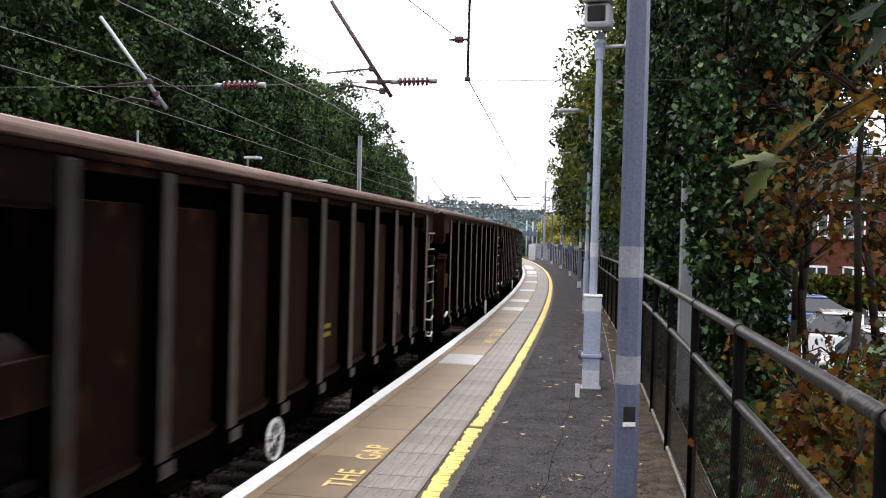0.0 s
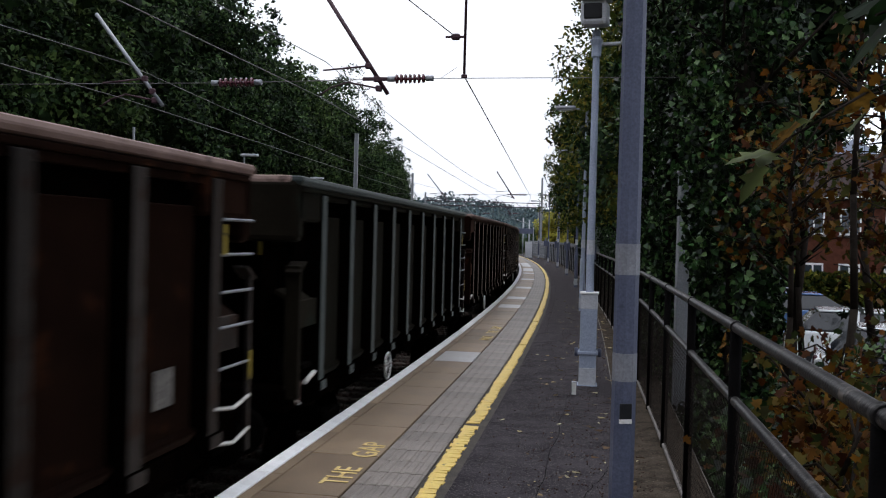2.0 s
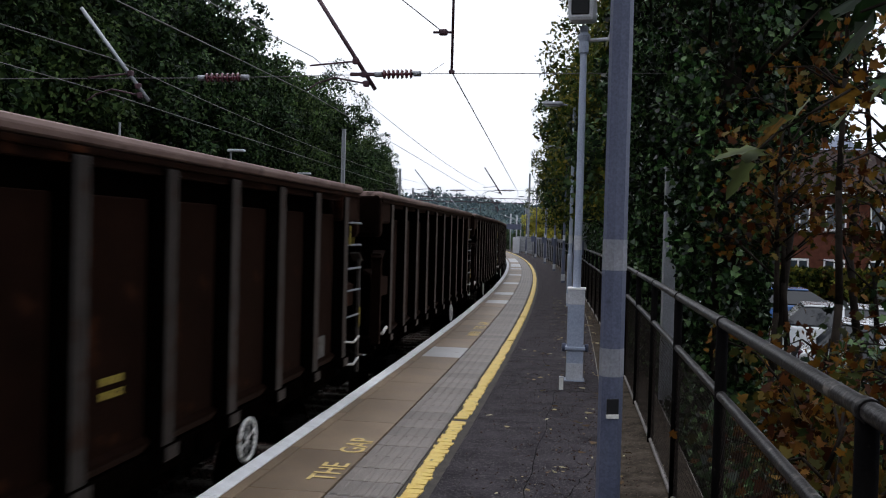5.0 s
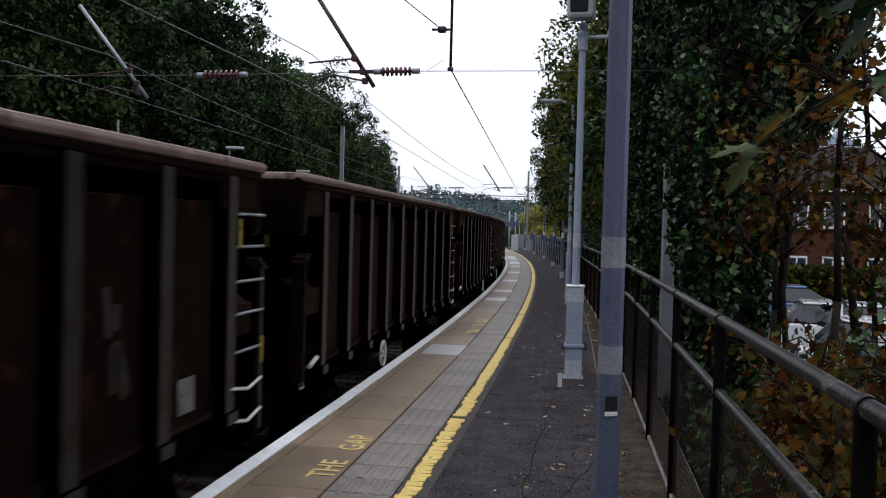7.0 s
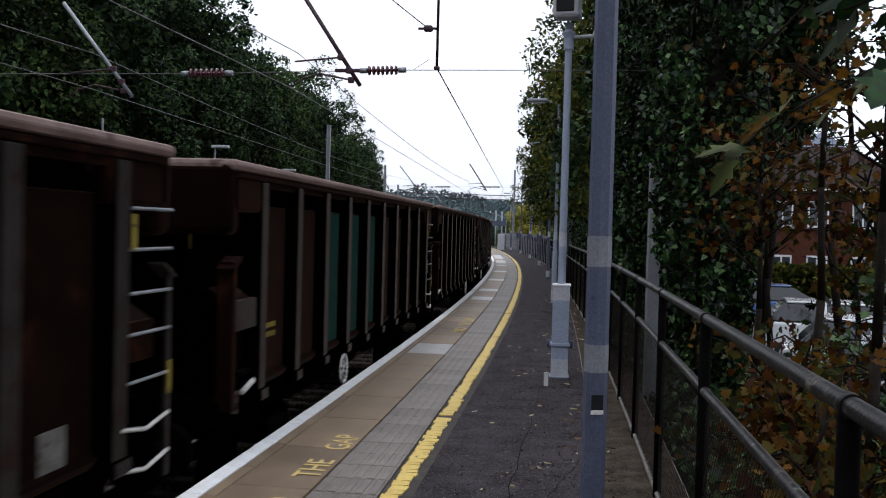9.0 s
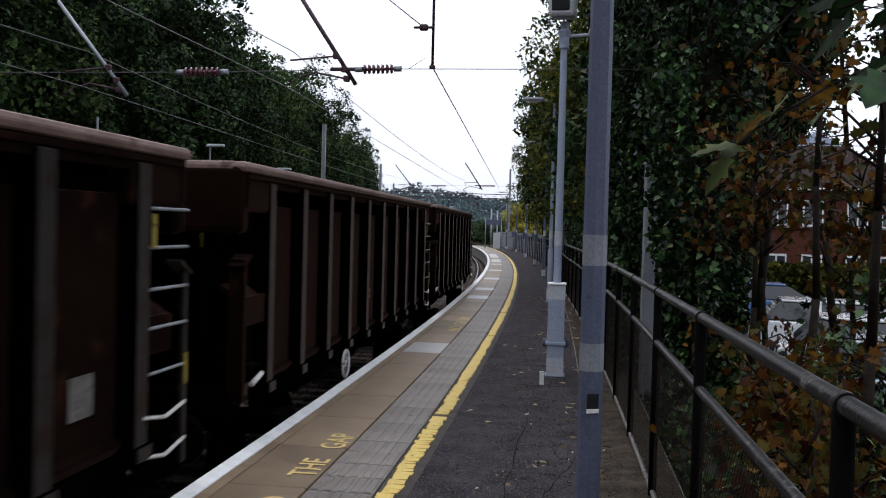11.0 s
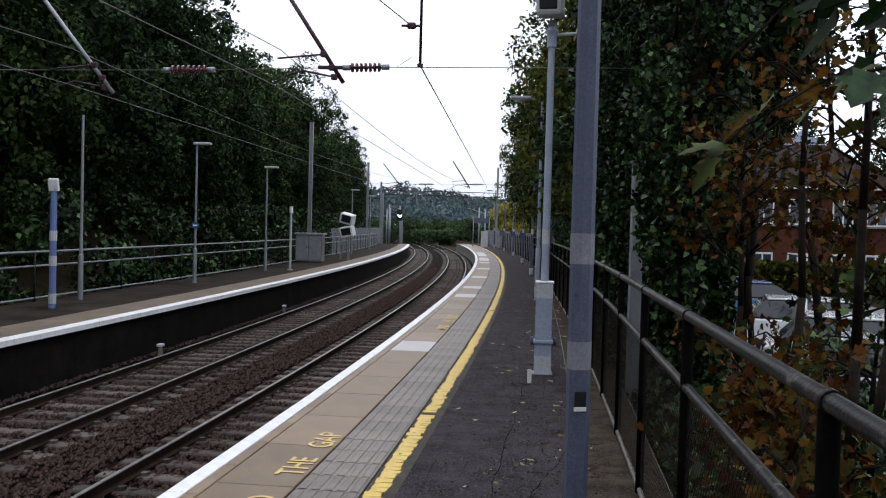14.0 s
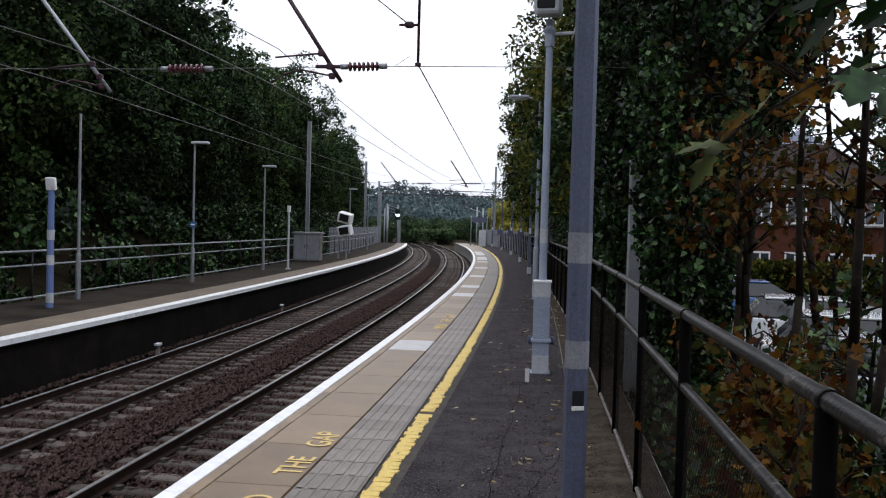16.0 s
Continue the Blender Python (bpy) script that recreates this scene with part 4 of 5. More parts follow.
    part("cabinet", bx(B(), 0, 0, 0.9, 0.75, 0.5, 1.8, 0.03), M_BAND, q)
    part("board", bx(B(), -0.4, 0, 3.0, 1.8, 0.1, 0.6, 0.02), M_POLE, q)
    for x in (-1.3, 0.5):
        part("board_post", cyl(B(), (x, 0.08, 0), (x, 0.08, 3.4), 0.05, n=8), M_GALV, q)
    # low concrete marker between the far platform and the track
    q = thing("track_marker", "small pale concrete marker in the ballast", "marker post", "track markers", m=at(20.5, E2 + 0.42, -1.12))
    part("block", bx(B(), 0, 0, 0.16, 0.07, 0.12, 0.34, 0.01), M_CONC, q)
    part("cap", bx(B(), 0, 0, 0.36, 0.12, 0.2, 0.06, 0.01), M_BAND, q)
    copy_thing(q, at(31.5, E2 + 0.4, -1.12))


far_things()


def gantry():
    """Dark beam across the line beyond the platforms."""
    g = thing("signal_gantry", "dark steel gantry across the line beyond the platforms", "gantry", m=at(118, -2.5))
    for z in (6.2, 6.75):
        part("boom", bx(B(), 0, 0, z, 15.5, 0.14, 0.1), M_OHL, g)
    for i in range(16):
        part("brace", bx(B(), -7.5 + i, 0, 6.47, 0.06, 0.06, 0.75, 0, (0, 55 if i % 2 else -55, 0)), M_OHL, g)
    for x in (-7.4, 7.2):
        part("leg", bx(B(), x, 0, 2.6, 0.25, 0.25, 7.6, 0.01), M_GALV, g)
    for x in (-5.6, -3.2, 1.2, 3.4):
        part("hanger", bx(B(), x, 0, 5.6, 0.06, 0.06, 1.4), M_OHL, g)
    for s, o, h in ((135, -9.0, 6.5), (150, -9.0, 6.0), (128, 4.5, 6.0), (140, 5.0, 6.5), (160, -8.0, 6.5)):
        q = thing("lineside_post", "pale lineside post beyond the platforms", "post", "lineside posts", m=at(s, o, -1.2))
        part("shaft", cyl(B(), (0, 0, 0), (0, 0, h), 0.1, n=8), M_GALV, q)
        part("bracket", bx(B(), 0.8 if o < 0 else -0.8, 0, h - 0.4, 1.8, 0.08, 0.08, 0, (0, 18, 0)), M_GALV, q)


gantry()


# ---- trees and plants ----
RNG = np.random.default_rng(7)


def leaves_mesh(name, centres, size, shape, material, var=0.4, droop=0.0, facing=None):
    """Many folded leaves, each an island: centres (n,3), leaf length, outline (k,2) with the stalk at the origin."""
    n, k = len(centres), len(shape)
    a = RNG.normal(size=(n, 3))
    a[:, 2] -= droop
    a /= np.linalg.norm(a, axis=1)[:, None]
    b = RNG.normal(size=(n, 3))
    if facing is not None:
        b = np.cross(facing + 0.45 * b, a)
    b -= (b * a).sum(1)[:, None] * a
    b /= np.linalg.norm(b, axis=1)[:, None]
    c = np.cross(a, b)
    sz = size if isinstance(size, np.ndarray) else np.full(n, size)
    sz = sz * (1 + var * (RNG.random(n) - 0.5) * 2)
    sh = np.array(shape, float)
    fold = np.abs(sh[:, 1]) * 0.25
    P = centres[:, None, :] + sz[:, None, None] * (sh[None, :, :1] * a[:, None, :] + sh[None, :, 1:2] * b[:, None, :] + fold[None, :, None] * c[:, None, :])
    me = bpy.data.meshes.new(name)
    me.vertices.add(n * k)
    me.vertices.foreach_set("co", P.reshape(-1).astype(np.float32))
    me.loops.add(n * k)
    me.loops.foreach_set("vertex_index", np.arange(n * k, dtype=np.int32))
    me.polygons.add(n)
    me.polygons.foreach_set("loop_start", np.arange(0, n * k, k, dtype=np.int32))
    me.update(calc_edges=True)
    me.validate()
    me.materials.append(material)
    return me


OVAL = [(0, 0), (0.45, 0.3), (1, 0), (0.45, -0.3)]
IVYL = [(0, 0), (0.1, 0.45), (0.5, 0.35), (1, 0), (0.5, -0.35), (0.1, -0.45)]
MAPLE = [(0, 0), (0.02, 0.36), (0.24, 0.26), (0.46, 0.6), (0.52, 0.24), (0.72, 0.27), (1.05, 0.0), (0.72, -0.27), (0.52, -0.24), (0.46, -0.6), (0.24, -0.26), (0.02, -0.36)]


def clumps(m, per, rx, rz, z0, seed, size, core=True):
    """Leaves on the outsides of rounded bunches that make up an uneven crown, and larger ones within it."""
    r = np.random.default_rng(seed)
    P, N, S = [], [], []
    for i in range(m):
        d = r.normal(size=3)
        d /= np.linalg.norm(d)
        f = 1 + 0.5 * noise.noise(Vector((d[0] * 1.7 + seed, d[1] * 1.7, d[2] * 1.7)))
        q = (0.55 + 0.4 * r.random() ** 0.6) * f
        c = np.array((d[0] * rx * q, d[1] * rx * q, z0 + d[2] * rz * q))
        e = r.normal(size=(per, 3)) + d * 0.7 + np.array((0, 0, 0.35))
        e /= np.linalg.norm(e, axis=1)[:, None]
        br = rx * (0.14 + 0.13 * r.random())
        P.append(c + e * br * (0.72 + 0.4 * r.random((per, 1))) * np.array((1, 1, 0.75)))
        N.append(e + np.array((0, 0, 0.3)))
        S.append(np.full(per, size))
    k = m * per // 9 if core else 1
    e = r.normal(size=(k, 3))
    e /= np.linalg.norm(e, axis=1)[:, None]
    P.append(e * r.random((k, 1)) ** 0.4 * 0.68 * np.array((rx, rx, rz)) + np.array((0, 0, z0)))
    N.append(e)
    S.append(np.full(k, size * 2.6))
    return np.concatenate(P), np.concatenate(N), np.concatenate(S)


def limbs(bm, h, r, n, spread, seed, base=0.3):
    rr = random.Random(seed)
    pts = [Vector((0, 0, -0.4))]
    for i in range(5):
        pts.append(Vector((rr.uniform(-0.25, 0.25) * i * 0.5, rr.uniform(-0.25, 0.25) * i * 0.5, h * (i + 1) / 5)))
    for i in range(5):
        cyl(bm, pts[i], pts[i + 1], r * (1 - i * 0.17), r * (1 - (i + 1) * 0.17), 10)
    for i in range(n):
        f = base + (0.95 - base) * i / n
        j = min(4, int(f * 5))
        p = pts[j].lerp(pts[j + 1], f * 5 - j)
        a = rr.uniform(0, 6.28)
        L = spread * (1.05 - 0.5 * f) * rr.uniform(0.7, 1.1)
        q = p + Vector((math.cos(a) * L * 0.5, math.sin(a) * L * 0.5, L * 0.35))
        e = p + Vector((math.cos(a + 0.3) * L, math.sin(a + 0.3) * L, L * rr.uniform(0.4, 0.9)))
        cyl(bm, p, q, r * 0.33 * (1.1 - f), r * 0.2 * (1.1 - f), 6)
        cyl(bm, q, e, r * 0.2 * (1.1 - f), r * 0.06, 6)
        for k in range(2):
            e2 = q + Vector((rr.uniform(-1, 1), rr.uniform(-1, 1), rr.uniform(0.1, 1))) * L * 0.4
            cyl(bm, q, e2, r * 0.1, r * 0.03, 5)
    return bm


def tree(name, label, h, rx, leafm, seed, m=150, per=150, size=0.19, z0f=0.55, rzf=0.5, group="", core=True, girth=0.0):
    t = thing(name, label, "tree", group)
    part("trunk", limbs(B(), h * 0.85, girth or 0.11 + h * 0.012, 14, rx, seed), M_BARK, t, "brown bark trunk and limbs")
    cs, up, sz = clumps(m, per, rx, h * rzf, h * z0f, seed, size, core)
    ok = cs[:, 2] > (-0.2 if name != "platform_tree" else 3.3)
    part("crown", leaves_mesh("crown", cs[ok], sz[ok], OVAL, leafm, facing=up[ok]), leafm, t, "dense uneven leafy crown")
    return t


LBL = ("dark green broadleaf tree on the railway bank", "tall broadleaf tree with yellowing leaves behind the railing, copied unseen to block sky light")
bank = [tree("bank_tree", LBL[0], 11.5, 3.6, L_OAK, 11, group="trees on the bank"),
        tree("bank_tree", LBL[0], 13.0, 4.0, L_OAK, 12, 150, group="trees on the bank"),
        tree("bank_tree", "mid-green broadleaf tree on the railway bank", 11.0, 3.4, L_OAKL, 13, group="trees on the bank"),
        tree("bank_tree", "lighter green broadleaf tree on the railway bank", 11.5, 3.6, L_OAKL, 14, group="trees on the bank")]
rr = random.Random(4)
first = set()


def plant(kinds, i, m):
    if i not in first:
        first.add(i)
        kinds[i].matrix_basis = m
        return kinds[i]
    return copy_thing(kinds[i], m)


k = 0
# both rows begin at negative s, unseen there, to block sky light
for row, (o, s0, s1, stp, zb) in enumerate(((-14.9, -22, 130, 4.4, 0.5), (-20, -20, 140, 6.0, 2.0))):
    s = s0
    while s < s1:
        i = ((2, 3, 1, 3, 2, 2) if s > 48 else (0, 1, 1, 0, 1, 2))[k % 6]
        grown = 1.03 if s < 62 else 0.98 if s < 78 else 0.87
        plant(bank, i, at(s + rr.uniform(-0.8, 0.8), o + rr.uniform(-0.8, 0.8), zb, rr.uniform(0, 360)) @ Matrix.Diagonal((grown, grown, grown, 1)))
        s += stp
        k += 1

for x_, y_ in ((25, 46), (30, 52), (22, 60), (27, 40), (33, 44)):
    copy_thing(bank[0], Matrix.Translation((x_, y_, -1.6)) @ pose(0, 0, 0, 0, 0, x_ * 31))

# shrubs and ivy at the foot of the bank
n = 60000
ss = RNG.uniform(0, 110, n)
hh = RNG.random(n) ** 1.3 * 3.4
lump = np.array([noise.noise(Vector((a * 0.35, b * 0.7, 5))) for a, b in zip(ss, hh)])
oo = -10.7 - hh * 0.35 - RNG.random(n) * 0.7 + lump * 1.1
keep = lump + 0.25 * (RNG.random(n) - 0.5) > -0.08
cs = np.array([pt(a, b, -0.3 + c) for a, b, c in zip(ss[keep], oo[keep], hh[keep])])
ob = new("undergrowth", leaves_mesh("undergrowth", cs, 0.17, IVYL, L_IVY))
tagged(ob, "dark ivy and shrubs covering the foot of the bank", "undergrowth", kind="stuff")

# trees behind the platform railing
right = [tree("platform_tree", LBL[1], 12.5, 3.3, L_MID, 21, 130, 100, 0.17, 0.6, 0.46, group="trees behind the railing"),
         tree("platform_tree", LBL[1], 14.0, 3.0, L_MID, 22, 130, 100, 0.17, 0.56, 0.48, group="trees behind the railing"),
         tree("platform_tree", "dark green ivy-hung tree behind the railing, copied once unseen to block sky light", 11.0, 2.6, L_OAK, 23, 130, 100, 0.16, 0.52, 0.5, group="trees behind the railing")]
first.clear()
# trees at negative s are unseen, added to keep sky light off the train
for i, s, o in ((2, 22.5, 5.4), (0, 28.0, 5.4), (1, 32, 5.0), (2, 37, 4.9), (0, 43, 5.0), (1, 49, 5.0), (0, 56, 5.1), (2, 64, 5.4), (0, 72, 5.6), (1, 82, 6.0), (0, 94, 6.5), (1, 46, 11), (0, 60, 11), (0, -2.0, 7.0), (1, -8, 6.6), (2, -13, 5.6), (1, -5, 11), (0, -12, 11), (1, -19, 5.5), (0, -25, 4.5), (1, -31, 2.5), (0, -36, -0.5), (1, -40, -4.5), (0, -38, -8.5)):
    plant(right, i, at(s, o, -0.6, rr.uniform(0, 360)))
yt = tree("yellow_tree", "small tree with yellow autumn leaves by the fence", 6.0, 2.6, leaf_mat("yellow_leaves", [(0.2, 0.2, 0.03), (0.35, 0.3, 0.05), (0.2, 0.22, 0.05)]), 31, 90, 60, 0.25)
yt.matrix_basis = at(112, 6.4, -0.6)


# thicket behind the railing
n = 26000
ss = 15 + 50 * RNG.random(n) ** 1.3
hh = RNG.random(n) ** 0.9 * 3.4
lump = np.array([noise.noise(Vector((a * 0.6, b * 0.9, 11))) for a, b in zip(ss, hh)])
oo = 4.5 + RNG.random(n) * 1.1 - lump * 0.7
cs = np.array([pt(a, b, -0.5 + c) for a, b, c in zip(ss, oo, hh)])
ob = new("thicket", leaves_mesh("thicket", cs, 0.12, IVYL, L_IVY))
tagged(ob, "dark ivy thicket along the back of the railing", "undergrowth", kind="stuff")


n = 15000
ss = 1.5 + 15 * RNG.random(n)
hh = RNG.random(n) ** 1.4 * 0.8
oo = 4.12 + RNG.random(n) ** 1.3 * 3.2
cs = np.array([pt(a, b, -0.45 + c * min(1.0, 0.4 + (b - 4.1))) for a, b, c in zip(ss, oo, hh)])
ob = new("ground_ivy", leaves_mesh("ground_ivy", cs, 0.1, IVYL, L_IVY))
tagged(ob, "dark low ivy on the slope behind the railing", "undergrowth", kind="stuff")


def ivy_tree(x, y, h, r, seed, label):
    t = thing("ivy_tree", label, "tree", m=Matrix.Translation((x, y, -0.6)))
    part("trunk", limbs(B(), h, 0.22, 8, 1.8, seed, 0.45), M_BARK, t, "dark trunk")
    q = np.random.default_rng(seed)
    n = 34000
    z = q.random(n) * h
    a = q.random(n) * 6.283
    rad = np.array([r * (0.75 + 0.9 * noise.noise(Vector((math.cos(b) * 1.3, math.sin(b) * 1.3, c * 0.55 + seed)))) for b, c in zip(a, z)])
    fine = np.array([noise.noise(Vector((math.cos(b) * 3.1, math.sin(b) * 3.1, c * 1.6 + seed))) for b, c in zip(a, z)])
    rad = np.maximum(rad, 0.2) * (0.5 + 0.6 * np.minimum(1, z / 4.5)) * (0.75 + 0.3 * q.random(n)) * (1 + 0.45 * fine)
    ok = fine + 0.3 * (q.random(n) - 0.5) > -0.14
    a, z, rad = a[ok], z[ok], rad[ok]
    cs = np.stack([np.cos(a) * rad, np.sin(a) * rad, z], 1)
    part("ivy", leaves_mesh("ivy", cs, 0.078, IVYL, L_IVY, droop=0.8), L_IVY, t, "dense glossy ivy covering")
    return t


ivy_tree(3.2, 11.6, 9.5, 0.64, 41, "tree trunk densely covered with dark ivy")
ivy_tree(2.95, 14.6, 9.0, 0.7, 42, "ivy-covered trunk behind the railing")
ivy_tree(3.95, 13.8, 10.0, 0.7, 43, "tall trunk hung with ivy")


def sapling(x, y, h, seed, n, size, leafm, label, zr=(0.0, 1.0), spread=1.0, lean=(0, 0)):
    t = thing("maple_sapling", label, "tree", "maple saplings", m=Matrix.Translation((x, y, -0.6)))
    r = random.Random(seed)
    b = B()
    pts = [Vector((lean[0] * i / 6 + r.uniform(-0.06, 0.06), lean[1] * i / 6 + r.uniform(-0.06, 0.06), h * i / 6)) for i in range(7)]
    for i in range(6):
        cyl(b, pts[i], pts[i + 1], 0.05 * (1 - i * 0.13), 0.05 * (1 - (i + 1) * 0.13), 8)
    tips = []
    for i in range(22):
        f = zr[0] + (zr[1] - zr[0]) * r.random()
        j = min(5, int(f * 6))
        p = pts[j].lerp(pts[j + 1], f * 6 - j)
        a = r.uniform(0, 6.28)
        e = p + Vector((math.cos(a), math.sin(a), r.uniform(0.0, 0.7))) * spread * r.uniform(0.5, 1)
        mid = p.lerp(e, 0.5) + Vector((0, 0, 0.12))
        cyl(b, p, mid, 0.014, 0.009, 5)
        cyl(b, mid, e, 0.009, 0.004, 5)
        tips += [p.lerp(mid, 0.6), mid, mid.lerp(e, 0.35), mid.lerp(e, 0.7), e]
    part("stem", b, M_BARK, t, "thin dark stem and twigs")
    q = np.random.default_rng(seed)
    idx = q.integers(0, len(tips), n)
    cs = np.array([tips[i] for i in idx]) + q.normal(size=(n, 3)) * 0.12
    part("foliage", leaves_mesh("foliage", cs, size, MAPLE, leafm, droop=0.7), leafm, t, "lobed autumn leaves")
    return t


AU = "maple sapling with brown and orange autumn leaves beyond the railing"
sapling(2.5, 7.0, 1.55, 51, 1100, 0.078, L_AUTUMN, AU, (0.1, 1.0), 0.75)
sapling(3.3, 8.6, 1.9, 52, 420, 0.08, L_AUTUMN, AU, (0.1, 1.0), 0.9)
sapling(2.2, 5.5, 1.7, 53, 800, 0.075, L_AUTUMN, AU, (0.1, 1.0), 0.7)
sapling(3.7, 11.0, 4.6, 54, 330, 0.08, L_AUTUMN, AU, (0.55, 1.0), 1.3)
sapling(3.45, 8.8, 6.6, 55, 330, 0.085, L_AUTUMN, "tall thin maple with sparse autumn leaves", (0.4, 1.0), 1.0, (0.1, 0.2))
sapling(3.15, 9.6, 4.1, 61, 420, 0.085, L_AUTUMN, "maple sapling with olive and orange leaves beyond the railing", (0.58, 1.0), 0.95)
sapling(4.35, 9.9, 3.7, 62, 330, 0.09, L_AUTUMN, "maple sapling with olive and orange leaves beyond the railing", (0.6, 1.0), 0.8)
sapling(2.9, 6.4, 6.0, 56, 150, 0.08, L_AUTUMN, "tall bare-stemmed maple with few leaves", (0.55, 1.0), 0.8, (0.12, 0.1))
sapling(3.25, 6.7, 6.0, 57, 130, 0.08, L_AUTUMN, "tall bare-stemmed maple with few leaves", (0.5, 1.0), 0.8, (0.05, 0.15))


DG = "low dark green sapling beyond the railing"
sapling(3.75, 7.9, 2.0, 58, 300, 0.085, L_IVY, DG, (0.1, 1.0), 0.8)
sapling(3.1, 6.0, 1.5, 59, 350, 0.08, L_IVY, DG, (0.1, 1.0), 0.7)
sapling(4.4, 9.6, 3.0, 60, 220, 0.085, L_IVY, DG, (0.25, 1.0), 0.9)
cf = tree("canopy_tree", "dark dense tree behind the ivy-covered trunks", 8.6, 1.2, L_OAK, 72, 80, 130, 0.12, 0.73, 0.3, girth=0.09)
cf.matrix_basis = Matrix.Translation((4.5, 13.6, -0.6))
ct = tree("canopy_tree", "dark leafy tree with sky showing through its crown", 8.2, 1.7, L_OAK, 71, 30, 60, 0.1, 0.8, 0.28, core=False, girth=0.07)
ct.matrix_basis = Matrix.Translation((5.1, 12.2, -0.6))


def near_branch():
    """A maple branch reaching over the railing, with single large leaves."""
    t = thing("maple_branch", "overhanging maple branch with large green and yellow leaves", "branch", m=Matrix.Translation((0, 0, 0)))
    b = B()
    pts = [Vector(p) for p in ((2.2, 3.9, 3.0), (1.75, 3.7, 2.95), (1.4, 3.5, 2.78), (1.1, 3.4, 2.6), (0.98, 3.4, 2.48))]
    for p, q in zip(pts, pts[1:]):
        cyl(b, p, q, 0.006, 0.004, 6)
    p2 = [Vector(p) for p in ((2.2, 3.9, 3.0), (1.7, 3.0, 2.85), (1.25, 2.4, 2.68), (1.0, 2.25, 2.6))]
    for p, q in zip(p2, p2[1:]):
        cyl(b, p, q, 0.006, 0.0035, 6)
    cyl(b, (2.2, 3.9, 3.0), (2.6, 5.0, 3.3), 0.02, 0.02, 6)
    p3 = [Vector(p) for p in ((2.2, 3.9, 3.0), (1.75, 3.1, 3.0), (1.4, 2.6, 2.92), (1.12, 2.45, 2.86), (0.98, 2.4, 2.8))]
    for p, q in zip(p3, p3[1:]):
        cyl(b, p, q, 0.006, 0.0035, 6)
    part("twig", b, M_BARK, t, "thin brown twig")
    r = random.Random(8)
    v = [(x, y, 0.12 * abs(y)) for x, y in MAPLE]
    me = mesh_from("leaf", v, [tuple(range(len(v)))], L_MAPLE)
    me2 = mesh_from("leaf", v, [tuple(range(len(v)))], L_AUTUMN)
    me3 = mesh_from("leaf", v, [tuple(range(len(v)))], L_IVY)
    places = []
    for line in (pts, p2, p3):
        for p, q in zip(line[1:], line[2:]):
            for k in range(4):
                places.append(p.lerp(q, k / 4))
    for i, p in enumerate(places):
        sz = r.uniform(0.1, 0.17)
        mm = Matrix.Translation(p + Vector((r.uniform(-0.06, 0.06), r.uniform(-0.1, 0.1), r.uniform(-0.07, 0.05)))) @ pose(0, 0, 0, r.uniform(-40, 40), r.uniform(10, 60), r.uniform(120, 260)) @ Matrix.Diagonal((sz, sz, sz, 1))
        part("leaf", me3 if i > 11 else me if i % 4 else me2, None, t, m=mm)


near_branch()

# fallen leaves on the platform
L_FALLEN = leaf_mat("dry_fallen_leaves", [(0.05, 0.03, 0.015), (0.16, 0.1, 0.05), (0.3, 0.24, 0.12), (0.42, 0.38, 0.24)], 0.1)
n = 650
cs = np.array([pt(s, o, 0.014) for s, o in zip(RNG.uniform(4, 34, n), 1.95 + 1.9 * RNG.random(n) ** 0.6)])
ob = new("fallen_leaves", leaves_mesh("fallen_leaves", cs, 0.075, IVYL, L_FALLEN, 0.6))
v = np.empty(len(ob.data.vertices) * 3, np.float32)
ob.data.vertices.foreach_get("co", v)
v = v.reshape(-1, 3)
v[:, 2] = 0.012 + (v[:, 2] - 0.014) * 0.16 + 0.006
ob.data.vertices.foreach_set("co", v.reshape(-1))
tagged(ob, "scattered brown and yellow fallen leaves on the asphalt", "fallen leaves", kind="stuff")

# distant wooded hills closing the view; their leaf colour carries the haze
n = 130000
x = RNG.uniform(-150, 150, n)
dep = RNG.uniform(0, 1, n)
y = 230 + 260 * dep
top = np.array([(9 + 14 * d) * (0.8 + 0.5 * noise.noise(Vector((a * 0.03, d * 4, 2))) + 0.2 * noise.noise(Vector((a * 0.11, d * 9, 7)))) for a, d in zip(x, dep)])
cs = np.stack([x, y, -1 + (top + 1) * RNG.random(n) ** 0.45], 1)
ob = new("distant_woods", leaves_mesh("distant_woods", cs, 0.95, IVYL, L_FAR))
tagged(ob, "wooded hills with haze in their leaf colour, beyond the end of the line", "woodland", kind="stuff")
far = tree("lineside_bush", "light green lineside bush beyond the platforms", 5.2, 3.4, L_BUSH, 61, 120, 60, 0.3, 0.45, 0.45, group="lineside bushes")
far.matrix_basis = Matrix.Translation((-6, 165, -1.1))
for x_, y_ in ((-1, 172), (4, 168), (9, 160), (13, 150), (-12, 170), (17, 175)):
    copy_thing(far, Matrix.Translation((x_, y_, -1.2)) @ pose(0, 0, 0, 0, 0, x_ * 37))


# ---- beyond the railing: car park and brick house ----
cp = new("car_park", mesh_from("car_park", [(5.3, 9, -0.66), (17, 9, -0.66), (18, 44, -0.66), (7.5, 44, -0.66), (5.3, 9, -1.2), (17, 9, -1.2), (18, 44, -1.2), (7.5, 44, -1.2)], [(0, 1, 2, 3), (0, 4, 5, 1), (1, 5, 6, 2), (2, 6, 7, 3), (3, 7, 4, 0)], mat("pale_car_park_tarmac", (0.14, 0.14, 0.145), (0.22, 0.22, 0.225), 0.8, 0.6, 0.5, 40)))
